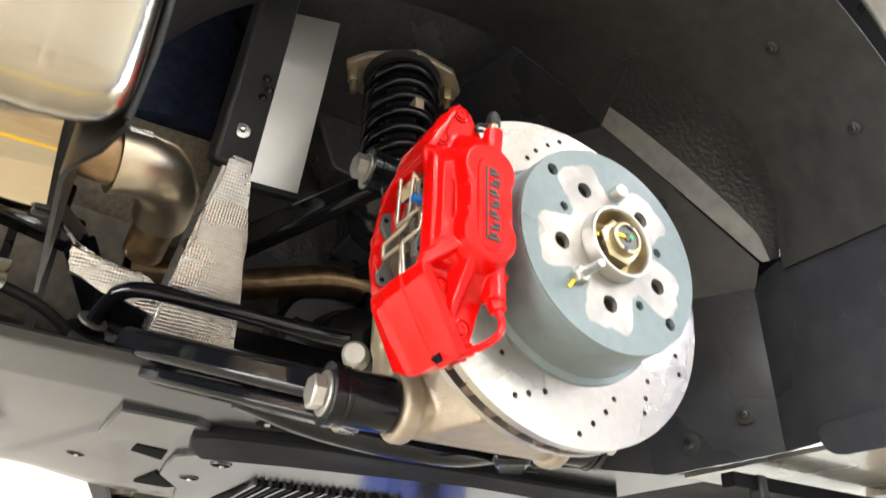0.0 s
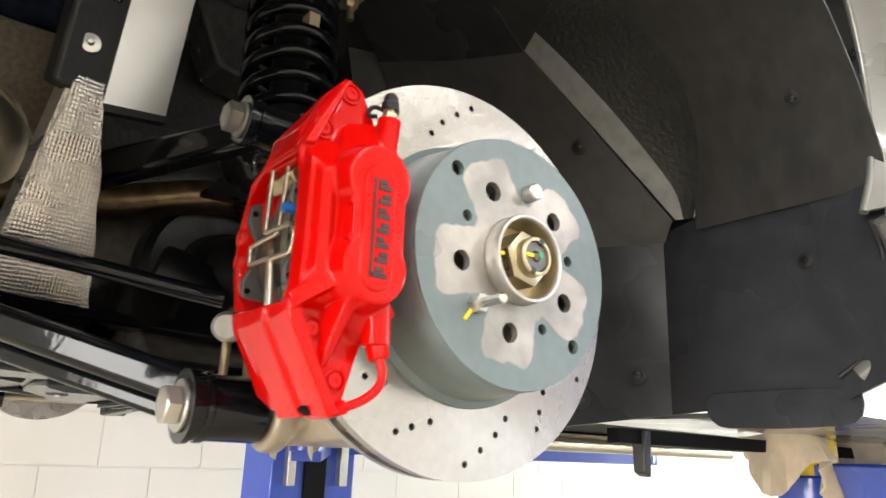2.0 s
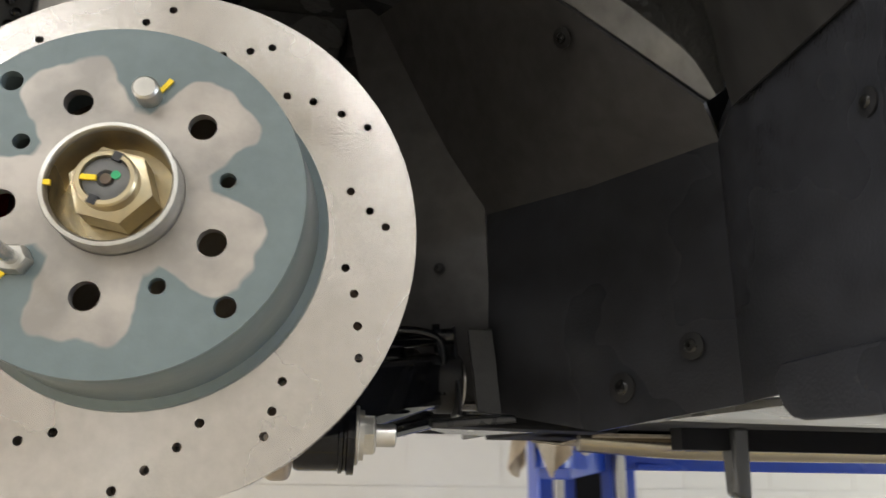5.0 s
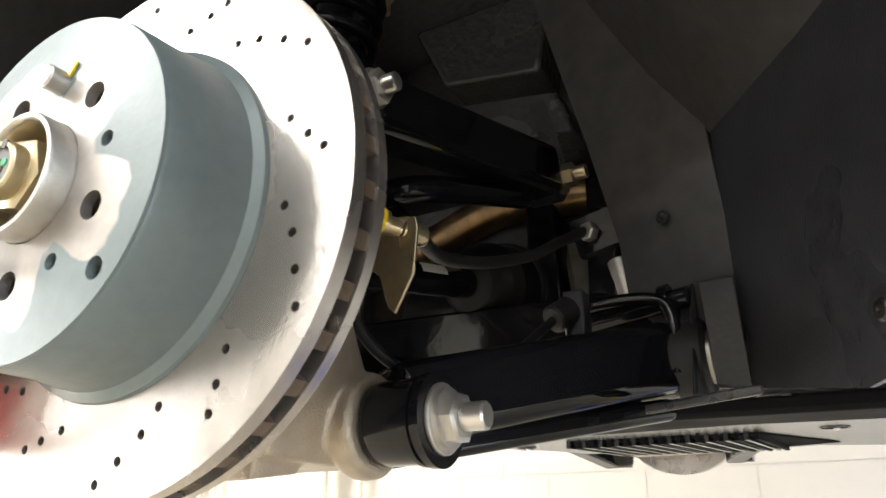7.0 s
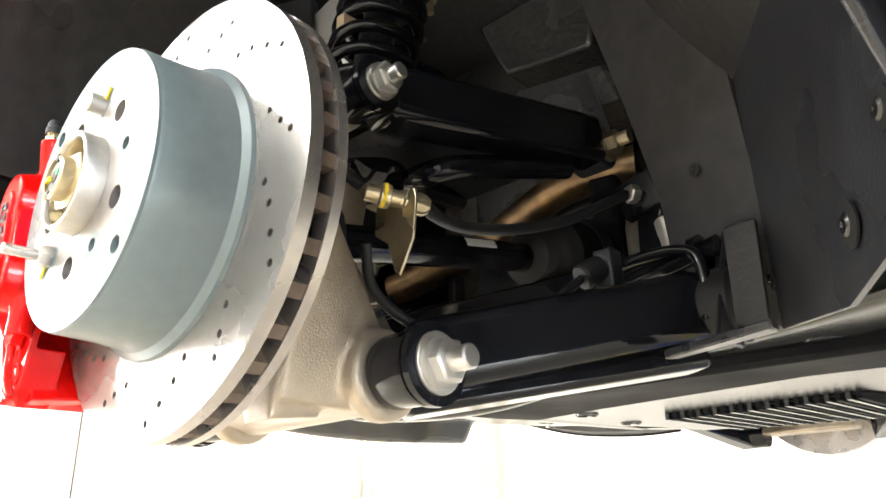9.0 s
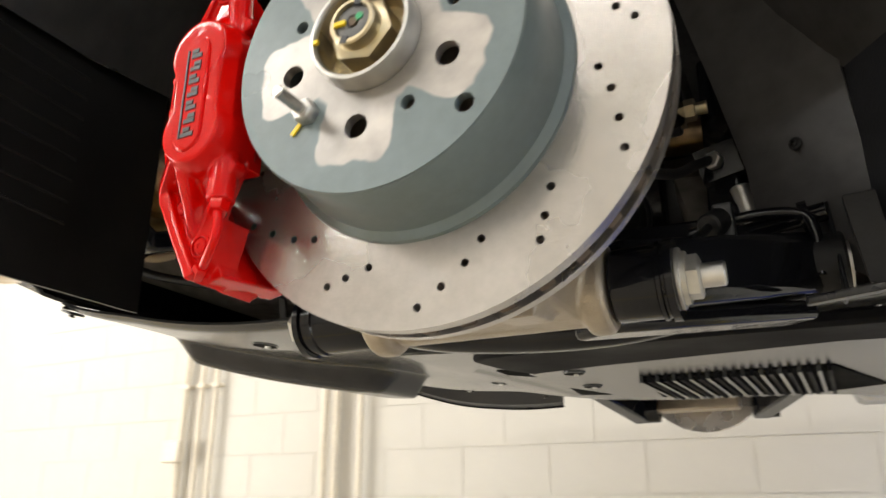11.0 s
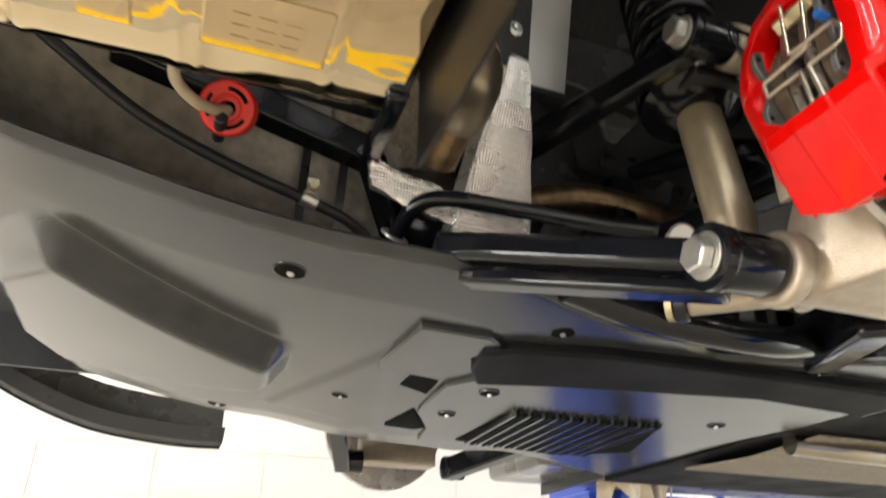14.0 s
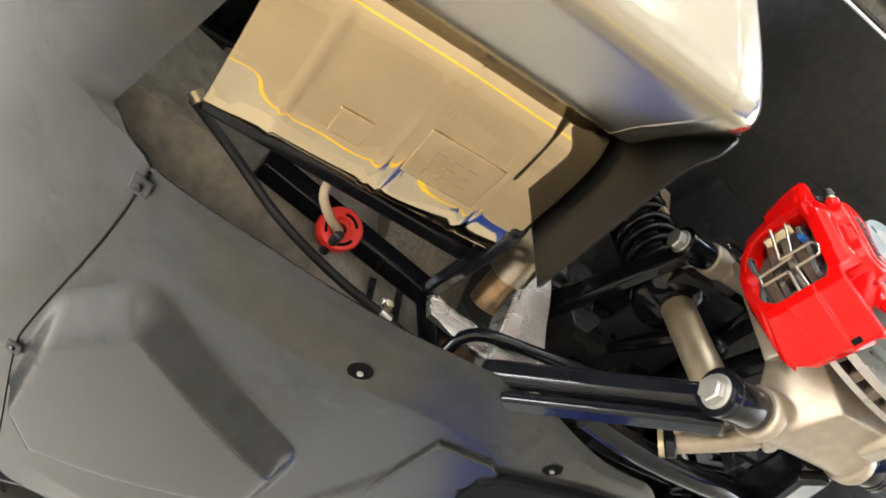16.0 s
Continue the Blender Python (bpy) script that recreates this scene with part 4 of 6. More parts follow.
for p, q in zip(loops, loops[1:] + loops[:1]):
    for k in range(len(p)):
        bm.faces.new((p[k], p[(k + 1) % len(p)], q[(k + 1) % len(p)], q[k]))
bmesh.ops.recalc_face_normals(bm, faces=bm.faces)
bits.append(bm)
# knuckles on the inner half's wall, with the slot between them
for zz in (1.5565, 1.5385):
    bits.append(hull(ring((-0.1680, 0.1125, zz), 0.0055, "x", 12) + ring((-0.152, 0.1125, zz), 0.0075, "x", 12)))
bits.append(cyl((-0.1125, 0.014, 1.598), (-0.112, 0.010, 1.630), 0.0082, 20))
bits.append(cyl((-0.1115, 0.012, 1.512), (-0.1115, 0.011, 1.475), 0.0090, 20))
bits.append(hull(ring((-0.1035, 0.018, 1.603), 0.006, "y", 10) + ring((-0.104, 0.009, 1.601), 0.005, "y", 10)))
bits.append(hull(ring((-0.1035, 0.018, 1.497), 0.005, "y", 10) + ring((-0.104, 0.008, 1.497), 0.004, "y", 10)))
for b in bits:
    bmesh.ops.recalc_face_normals(b, faces=b.faces)
cast(part("body", join(*bits), red_paint, caliper), 0.0010, 9)
badge = part("badge_plate", hull([p for z in (1.5165, 1.5755) for p in ring((-0.1268, -0.0055, z), 0.0128, "y", 14) + ring((-0.1268, -0.0092, z), 0.0112, "y", 14)]), red_paint, caliper, bevel=0.0015, segs=3)
for zz in (1.560, 1.5365):
    part("housing_pin", lathe([(0.0031, 0.004), (0.0030, -0.0012), (0.0022, -0.0018), (0.0001, -0.0018)], (-0.1437, -0.0052, zz), (-0.1437, 0.99, zz), 16), red_paint, caliper)
part("housing_pin", beam((-0.1437, -0.0064, 1.5385), (-0.1437, -0.0064, 1.558), 0.0022, 0.002), red_paint, caliper, bevel=0.0008)
part("spine_dimple", lathe([(0.0030, 0.003), (0.0032, -0.0004), (0.0044, 0.0), (0.0050, 0.003)], (-0.1555, 0.0062, 1.5475), (-0.1555, 1.0, 1.5475), 20, True), red_paint, caliper)
for x, z, y in ((-0.137, 1.6445, 0.0205), (-0.1555, 1.6135, 0.0200), (-0.152, 1.4825, 0.0205), (-0.1335, 1.453, 0.0205)):
    seat = part("bolt_recess", lathe([(0.0058, 0.003), (0.0062, -0.0010), (0.0076, -0.0006), (0.0084, 0.003)], (x, y, z), (x, y + 1, z), 24, True), red_paint, caliper)
    part("bridge_bolt", lathe([(0.0050, 0.003), (0.0050, -0.0009), (0.0043, -0.0015), (0.0018, -0.0015), (0.0012, -0.0007)], (x, y, z), (x, y + 1, z), 20), red_paint, seat)
# maker's mark, drawn as plain bars
for k in range(7):
    z = 1.5135 + k * 0.0094
    part("mark_bar", box(-0.1302 if k == 0 else -0.1285, -0.1200, -0.0100, -0.0089, z, z + 0.0030), black_logo, badge, "black printed bar", smooth=False)
    part("mark_bar", box(-0.1285 + 0.0028 * (k % 2), -0.1228 + 0.0028 * (k % 2), -0.0100, -0.0089, z + 0.0038, z + 0.0066), black_logo, badge, "black printed bar", smooth=False)
part("mark_bar", box(-0.1322, -0.1308, -0.0100, -0.0089, 1.5135, 1.5770), black_logo, badge, "black printed line", smooth=False)
# black block added for the dark inside of a notch that isn't cut
part("notch_shade", moved(box(-0.003, 0.003, -0.005, 0.005, -0.004, 0.004), Matrix.Translation((-0.1396, 0.040, 1.4372)) @ Matrix.Rotation(radians(30), 4, "Y")), tray_black, caliper)
nipple = part("bleed_nipple", lathe([(0.0055, 0), (0.0055, 0.005), (0.0035, 0.006), (0.0035, 0.008), (0.0058, 0.009), (0.0058, 0.013), (0.0048, 0.014), (0.0048, 0.017), (0.004, 0.019)], (-0.112, 0.010, 1.628), (-0.112, 0.009, 1.656), 20), zinc, caliper)
part("bleed_cap", lathe([(0.0062, 0.0), (0.0062, 0.005), (0.0052, 0.006), (0.0052, 0.009), (0.0035, 0.012)], (-0.112, 0.010, 1.6365), (-0.1122, 0.009, 1.656), 20), rubber, nipple, "black rubber bleed cap")
part("cap_strap", tube([(-0.113, 0.016, 1.639), (-0.1185, 0.020, 1.641), (-0.1225, 0.020, 1.637), (-0.1225, 0.019, 1.633), (-0.1175, 0.017, 1.633)], 0.0016, 8), rubber, nipple)
part("cross_pipe", tube([(-0.1115, 0.010, 1.476), (-0.110, 0.008, 1.468), (-0.108, 0.007, 1.459), (-0.110, 0.008, 1.450), (-0.118, 0.012, 1.442), (-0.131, 0.020, 1.4355)], 0.0029, 10), red_paint, caliper, "red fluid crossover pipe")
part("pipe_nut", hex_head((-0.1115, 0.011, 1.478), (-0.110, 0.008, 1.467), 0.0068), red_paint, caliper)
part("pipe_nut", hex_head((-0.136, 0.023, 1.4345), (-0.126, 0.0165, 1.438), 0.005), red_paint, caliper)
for ya, yb, yc, yd in ((0.0355, 0.041, 0.041, 0.0545), (0.0995, 0.105, 0.0865, 0.0995)):
    pad = part("brake_pad", prism([(-0.112, 1.512), (-0.150, 1.505), (-0.1655, 1.512), (-0.1665, 1.522), (-0.160, 1.536), (-0.160, 1.554), (-0.1665, 1.566), (-0.1655, 1.578), (-0.150, 1.586), (-0.112, 1.585)], ya, yb), pad_grey, caliper, "grey steel pad backing", bevel=0.001)
    part("friction_block", prism([(-0.112, 1.516), (-0.148, 1.512), (-0.156, 1.53), (-0.156, 1.56), (-0.148, 1.580), (-0.112, 1.580)], yc, yd), rust_iron, pad, bevel=0.001)
    for z in (1.516, 1.572):
        # near-black peg drawn as the shade of an unbored hole
        part("pad_hole_shade", cyl((-0.1625, ya - 0.0006, z), (-0.1625, yb + 0.0006, z), 0.0022, 12), gap_shade_black, pad)
part("hose_loop", tube([(-0.128, 0.122, 1.622), (-0.150, 0.124, 1.628), (-0.158, 0.124, 1.620), (-0.152, 0.124, 1.606), (-0.140, 0.124, 1.598)], 0.0024, 8), black_gloss, caliper, "black pipe loop at the inner half")
part("pad_mark", cyl((-0.160, 0.0375, 1.560), (-0.170, 0.0375, 1.560), 0.0034, 14), blue_mark, caliper, "blue plastic plug")
part("spring_plate", prism([(-0.150, 1.586), (-0.158, 1.580), (-0.1645, 1.588), (-0.158, 1.596)], 0.045, 0.080), zinc, caliper, bevel=0.001)
for ya, yb in ((0.040, 0.094),):
    for zz in (1.524, 1.566):
        part("piston", cyl((-0.129, ya - 0.012, zz), (-0.129, ya - 0.004, zz), 0.018, 24), steel, caliper)


def bent(line, x, r):
    """A wire bent at the points of a line, in an upright plane across the car."""
    pts = [Vector((x, y, z)) for y, z in line]
    out = [pts[0]]
    for a, b, c in zip(pts, pts[1:], pts[2:]):
        k, m = min(0.45, 0.003 / (b - a).length), min(0.45, 0.003 / (c - b).length)
        out += [b.lerp(a, k), b.lerp(a, k * 0.3).lerp(b.lerp(c, m * 0.3), 0.5), b.lerp(c, m)]
    return tube(out + [pts[-1]], r, 10, smooth=False)


part("retaining_wire", bent([(0.062, 1.494), (0.066, 1.533), (0.098, 1.534), (0.099, 1.547), (0.056, 1.548), (0.049, 1.594)], -0.1635, 0.0017), wire_steel, caliper, "bent steel retaining wire")
part("retaining_wire", bent([(0.066, 1.594), (0.069, 1.550), (0.030, 1.548), (0.025, 1.539), (0.028, 1.529), (0.056, 1.530), (0.050, 1.494)], -0.1668, 0.0017), wire_steel, caliper, "bent steel retaining wire")

# ---- suspension ----
def bolt_set(parent, a, b, r=0.011, washer=0.018, nut=True):
    """Washer, head and threaded end along a line from a to b."""
    a, b = Vector(a), Vector(b)
    n = (b - a).normalized()
    part("washer", cyl(a, a + n * 0.003, washer, 28, edge=0.0006), bolt_steel, parent)
    part("hex_nut" if nut else "bolt_head", hex_head(a + n * 0.003, a + n * 0.015, r * 1.35), bolt_steel, parent)
    if nut:
        part("collar", cyl(a + n * 0.003, a + n * 0.0065, r * 1.55, 28), bolt_steel, parent)
        part("thread", cyl(a + n * 0.014, b, r * 0.72, 18, edge=0.0012), steel, parent)


def bush(parent, x0, x1, y, z, r):
    ln = abs(x1 - x0)
    return part("bush", lathe([(r * 0.6, 0), (r * 0.96, 0), (r, 0.003), (r, ln * 0.72), (r * 1.06, ln * 0.74), (r * 1.06, ln * 0.80), (r, ln * 0.82), (r, ln - 0.006), (r * 1.1, ln - 0.005), (r * 1.1, ln), (r * 0.6, ln)], (x0, y, z), (x1, y, z), 40), black_gloss, parent, "glossy black bush housing")


LY, LZ = 0.186, 1.441   # lower pivot of the upright
UY, UZ = 0.188, 1.683   # upper pivot
upright = thing("suspension_upright", "bead-blasted cast aluminium wheel upright behind the brake disc", "suspension upright")
bits = [hull(ring((0, 0.103, Z0), 0.097, "y", 40) + ring((0, 0.132, Z0), 0.072, "y", 40) + ring((-0.075, LY, LZ), 0.024, "x", 14) + ring((0.065, LY, LZ), 0.026, "x", 14) + [(-0.055, 0.115, 1.420), (0.06, 0.115, 1.420)])]
# broad web from the hub down to the lower eye, with a thick lower rim
bits.append(hull([(-0.082, 0.104, 1.515), (0.082, 0.104, 1.515), (-0.064, 0.132, 1.52), (0.064, 0.132, 1.52), (-0.082, 0.176, 1.452), (0.066, 0.176, 1.452), (-0.078, 0.160, 1.436), (0.064, 0.160, 1.436), (-0.060, 0.112, 1.440), (0.060, 0.112, 1.440)]))
bits.append(hull(ring((-0.080, LY, LZ), 0.026, "x", 24) + ring((0.068, LY, LZ), 0.026, "x", 24)))
bits.append(cyl((-0.104, LY, LZ), (-0.086, LY, LZ), 0.0325, 40, edge=0.003))
bits.append(cyl((0.066, LY, LZ), (0.084, LY, LZ), 0.0325, 40, edge=0.003))
# gussets into the collars
bits.append(hull(ring((-0.094, LY, LZ), 0.029, "x", 20) + [(-0.040, 0.165, 1.470), (-0.040, 0.190, 1.462), (-0.055, 0.150, 1.440), (-0.05, 0.20, 1.430)]))
bits.append(hull(ring((0.074, LY, LZ), 0.029, "x", 20) + [(0.030, 0.165, 1.470), (0.030, 0.190, 1.462), (0.045, 0.150, 1.440), (0.04, 0.20, 1.430)]))
# foot below the web
bits.append(hull([(0.010, 0.108, 1.440), (0.062, 0.108, 1.440), (0.010, 0.165, 1.440), (0.062, 0.165, 1.440), (0.024, 0.112, 1.408), (0.052, 0.112, 1.408), (0.024, 0.150, 1.412), (0.052, 0.150, 1.412)]))
# neck up to the upper eye, and its collars
bits.append(hull(ring((-0.015, 0.112, Z0 + 0.03), 0.042, "y", 24) + ring((-0.015, 0.134, Z0 + 0.03), 0.032, "y", 24) + ring((-0.060, UY, UZ), 0.019, "x", 16) + ring((0.008, UY, UZ), 0.019, "x", 16)))
bits.append(cyl((-0.098, UY, UZ), (-0.070, UY, UZ), 0.023, 32, edge=0.002))
bits.append(cyl((0.004, UY, UZ), (0.028, UY, UZ), 0.023, 32, edge=0.002))
bits.append(cyl((-0.09, UY, UZ), (0.02, UY, UZ), 0.017, 28))
# ears that carry the caliper and the shield
bits.append(hull([(-0.045, 0.108, 1.60), (-0.045, 0.108, 1.50), (-0.045, 0.130, 1.60), (-0.045, 0.130, 1.50), (-0.125, 0.128, 1.625), (-0.125, 0.128, 1.475), (-0.125, 0.146, 1.625), (-0.125, 0.146, 1.475)]))
bits.append(prism([(0.0, 1.69), (0.028, 1.712), (0.045, 1.708), (0.07, 1.67), (0.05, 1.62), (0.0, 1.62)], 0.097, 0.106))
# toe arm
bits.append(hull(ring((-0.035, 0.190, 1.446), 0.020, "y", 14) + ring((-0.045, 0.255, 1.455), 0.014, "y", 14)))
bits.append(cyl((-0.030, 0.235, 1.452), (-0.085, 0.315, 1.463), 0.0135, 24))
bits.append(hull(ring((-0.045, 0.215, 1.433), 0.010, "z", 12) + ring((-0.045, 0.215, 1.424), 0.008, "z", 12)))
for b in bits:
    bmesh.ops.recalc_face_normals(b, faces=b.faces)
cast(part("casting", join(*bits), casting, upright), 0.0020, 6)
part("toe_ring", cyl((-0.083, 0.313, 1.463), (-0.092, 0.324, 1.465), 0.02, 24, edge=0.002), black_gloss, upright)
part("toe_collar", lathe([(0.012, 0), (0.0185, 0), (0.0185, 0.007), (0.012, 0.007)], (-0.092, 0.324, 1.465), (-0.10, 0.334, 1.467), 24, True), zinc, upright, "zinc-plated collar")
bush(upright, -0.106, -0.168, LY, LZ, 0.0255)
bush(upright, 0.086, 0.128, LY, LZ, 0.0255)
bolt_set(upright, (-0.168, LY, LZ), (-0.18, LY, LZ), 0.0115, 0.02, nut=False)
bolt_set(upright, (0.128, LY, LZ), (0.158, LY, LZ), 0.0115, 0.021)
bush(upright, -0.098, -0.148, UY, UZ, 0.020)
bush(upright, 0.030, 0.070, UY, UZ, 0.022)
bolt_set(upright, (-0.148, UY, UZ), (-0.16, UY, UZ), 0.010, 0.016, nut=False)
bolt_set(upright, (0.070, UY, UZ), (0.096, UY, UZ), 0.010, 0.016)

upper = thing("upper_wishbone", "glossy black upper suspension wishbone", "suspension arm")
part("front_leg", beam((0.045, 0.205, 1.688), (0.10, 0.475, 1.726), 0.05, 0.05, 0.042, 0.055), black_gloss, upper, bevel=0.01, segs=3)
part("rear_leg", beam((-0.125, 0.20, 1.683), (-0.205, 0.46, 1.700), 0.022, 0.028, 0.025, 0.04), black_gloss, upper, bevel=0.006, segs=3)
part("web", hull([(x, y, z + d) for x, y, z in ((0.03, 0.22, 1.675), (0.085, 0.44, 1.70), (-0.10, 0.42, 1.69), (-0.11, 0.22, 1.675)) for d in (-0.003, 0.003)]), black_satin, upper)
part("brace_tube", tube([(0.085, 0.44, 1.69), (0.055, 0.31, 1.655), (0.025, 0.285, 1.648), (-0.01, 0.31, 1.66), (-0.05, 0.42, 1.69)], 0.012, 12), black_gloss, upper)
part("pivot_bush", cyl((0.075, 0.48, 1.722), (0.112, 0.48, 1.722), 0.026, 28, edge=0.002), black_satin, upper)
part("pivot_washer", cyl((0.112, 0.48, 1.722), (0.117, 0.48, 1.722), 0.019, 24), zinc, upper)
part("pivot_bolt", hex_head((0.117, 0.48, 1.722), (0.130, 0.48, 1.722), 0.013), zinc, upper)
part("pivot_thread", cyl((0.130, 0.48, 1.722), (0.142, 0.48, 1.722), 0.0075, 14), zinc, upper)
part("stay", beam((0.095, 0.474, 1.815), (0.112, 0.478, 1.735), 0.004, 0.018), black_satin, upper)

lower = thing("lower_wishbone", "glossy black fabricated lower suspension wishbone", "suspension arm")
part("front_leg", beam((0.07, 0.215, 1.455), (0.205, 0.43, 1.508), 0.05, 0.055, 0.055, 0.06), black_gloss, lower, bevel=0.012, segs=3)
part("front_bar", beam((0.055, 0.225, 1.425), (0.20, 0.43, 1.465), 0.04, 0.018), black_gloss, lower, bevel=0.006, segs=3)
part("rear_leg", beam((-0.135, 0.20, 1.450), (-0.315, 0.41, 1.528), 0.03, 0.03), black_gloss, lower, bevel=0.008, segs=3)
part("rear_bar", beam((-0.125, 0.215, 1.428), (-0.285, 0.41, 1.497), 0.03, 0.016), black_gloss, lower, bevel=0.005, segs=3)
part("cross_tube", tube([(-0.20, 0.35, 1.478), (-0.10, 0.35, 1.458), (0.05, 0.35, 1.452), (0.19, 0.39, 1.485)], 0.018, 14), black_gloss, lower)
part("gusset", tube([(0.115, 0.40, 1.545), (0.16, 0.405, 1.556), (0.205, 0.41, 1.556), (0.222, 0.41, 1.54), (0.222, 0.405, 1.49)], 0.0055, 10), black_gloss, lower)
part("pivot_bush", cyl((0.215, 0.43, 1.505), (0.245, 0.43, 1.505), 0.032, 28, edge=0.003), rubber, lower)
part("pivot_washer", cyl((0.242, 0.43, 1.505), (0.248, 0.43, 1.505), 0.022, 24), bolt_steel, lower)

pivot = thing("pivot_bracket", "dark grey steel pivot bracket bolted to the chassis", "bracket")
part("cheek", prism([(0.378, 1.468), (0.43, 1.468), (0.445, 1.565), (0.430, 1.570)], 0.2355, 0.2395, "x"), black_satin, pivot, bevel=0.002)
part("face", hull([(x, y + d, z) for x, y, z in ((0.2480, 0.400, 1.562), (0.2750, 0.398, 1.562), (0.2545, 0.374, 1.472), (0.2790, 0.372, 1.468)) for d in (0, 0.006)]), strut_black, pivot, bevel=0.002)
part("foot", hull([(x, y, z + d) for x, y, z in ((0.205, 0.375, 1.457), (0.284, 0.375, 1.464), (0.288, 0.347, 1.461), (0.205, 0.354, 1.454)) for d in (0, 0.007)]), black_satin, pivot, bevel=0.002)
part("tube", cyl((0.13, 0.44, 1.548), (0.236, 0.42, 1.556), 0.009, 14), black_gloss, pivot)
part("tube_ring", cyl((0.214, 0.424, 1.553), (0.222, 0.423, 1.554), 0.016, 20), black_gloss, pivot)

# coil spring and damper
A, B = Vector((-0.055, 0.318, 1.95)), Vector((-0.080, 0.235, 1.452))
W = (B - A).normalized()


def along(z):
    return A + W * ((A.z - z) / -W.z)


coil = thing("coilover", "black coil spring over an aluminium damper", "spring and damper")
base = frame_to(A, B)
turns, c0, c1 = 7.6, (along(1.925) - A).length, (along(1.705) - A).length
pts = []
for k in range(int(turns * 20) + 1):
    t = k / (turns * 20)
    a = t * turns * math.tau
    pts.append(base @ Vector((0.045 * math.cos(a), 0.045 * math.sin(a), c0 + (c1 - c0) * t)))
part("spring", tube(pts, 0.0072, 10, smooth=False), black_gloss, coil, "glossy black coil spring")
part("damper_rod", cyl(along(1.94), along(1.69), 0.020, 24), black_satin, coil)
part("damper_body", lathe([(0.0235, 0), (0.0235, 0.185), (0.022, 0.19), (0.0205, 0.195), (0.0205, 0.235)], along(1.70), B, 32), damper_alloy, coil, "champagne-coloured damper body")
part("lower_seat", lathe([(0.022, 0), (0.050, 0.0), (0.060, 0.005), (0.060, 0.011), (0.053, 0.013), (0.053, 0.019), (0.060, 0.021), (0.058, 0.028), (0.047, 0.034), (0.036, 0.044), (0.022, 0.046)], along(1.706), B, 40, True), black_gloss, coil)
part("seat_ring", lathe([(0.022, 0), (0.053, 0.0), (0.053, 0.004), (0.022, 0.004)], along(1.690), B, 40, True), steel, coil)
part("upper_seat", lathe([(0.01, 0), (0.05, 0.0), (0.054, 0.006), (0.05, 0.016), (0.01, 0.018)], along(1.945), B, 40, True), rubber, coil)
part("paint_tag", moved(box(-0.006, 0.006, -0.0085, 0.0085, -0.008, 0.008), Matrix.Translation((-0.060, 0.258, 1.852))), tan_rubber, coil, "tan paint tag on a coil")
part("top_mount", prism([(-0.135, 0.33), (-0.115, 0.30), (-0.06, 0.262), (0.0, 0.270), (0.03, 0.30), (0.03, 0.33), (-0.04, 0.385), (-0.11, 0.375)], 1.945, 1.955, "z"), casting, coil, "cast aluminium top mount", bevel=0.003)
for x, y in ((-0.118, 0.338), (0.010, 0.302), (-0.03, 0.36)):
    part("mount_nut", hex_head((x, y, 1.945), (x, y, 1.925), 0.009), zinc, coil)
    part("mount_stud", cyl((x, y, 1.93), (x, y, 1.908), 0.0045, 12), zinc, coil)

# anti-roll bar
arb = thing("anti_roll_bar", "glossy black anti-roll bar with drop link", "anti-roll bar")
part("bar", tube([(-0.36, 0.50, 1.535), (-0.350, 0.475, 1.552), (-0.342, 0.452, 1.574), (-0.330, 0.43, 1.588), (-0.300, 0.41, 1.590), (-0.22, 0.39, 1.580), (-0.13, 0.365, 1.566), (-0.085, 0.345, 1.558)], 0.0095, 14), black_gloss, arb)
part("bush", lathe([(0.010, 0), (0.022, 0), (0.024, 0.004), (0.024, 0.016), (0.021, 0.020), (0.010, 0.020)], (-0.356, 0.487, 1.54), (-0.343, 0.455, 1.572), 28, True), rubber, arb)
part("washer", lathe([(0.0095, 0), (0.017, 0), (0.017, 0.003), (0.0095, 0.003)], (-0.3475, 0.466, 1.561), (-0.343, 0.455, 1.572), 28, True), bolt_steel, arb)
bm = bmesh.new()
bmesh.ops.create_uvsphere(bm, u_segments=24, v_segments=16, radius=0.0155)
part("ball_joint", moved(bm, Matrix.Translation((-0.093, 0.303, 1.524))), zinc, arb, "zinc-plated ball joint")
part("ball_cap", cyl((-0.097, 0.296, 1.523), (-0.103, 0.285, 1.521), 0.014, 24, edge=0.003), bolt_steel, arb)
part("link_rod", cyl((-0.093, 0.303, 1.51), (-0.095, 0.30, 1.465), 0.0045, 14), zinc, arb)

# drive shaft
shaft = thing("drive_shaft", "black drive shaft with rubber joint boots", "drive shaft")
S0, S1 = Vector((0, 0.13, 1.552)), Vector((0, 0.60, 1.646))
part("shaft", cyl(S0, S1, 0.0165, 24), black_gloss, shaft)
part("outer_boot", lathe([(0.055, 0.0), (0.055, 0.02), (0.045, 0.03), (0.05, 0.036), (0.038, 0.044), (0.042, 0.05), (0.028, 0.06), (0.018, 0.07)], S0, S1, 32), rubber, shaft)
part("inner_boot", lathe([(0.018, 0.0), (0.030, 0.008), (0.027, 0.014), (0.036, 0.022), (0.032, 0.028), (0.043, 0.036), (0.038, 0.042), (0.050, 0.052), (0.050, 0.10)], S0 + (S1 - S0) * 0.72, S1, 36), rubber, shaft)
part("joint_flange", cyl(S0 + (S1 - S0) * 0.93, S1 + (S1 - S0) * 0.04, 0.055, 32, edge=0.003), black_satin, shaft)
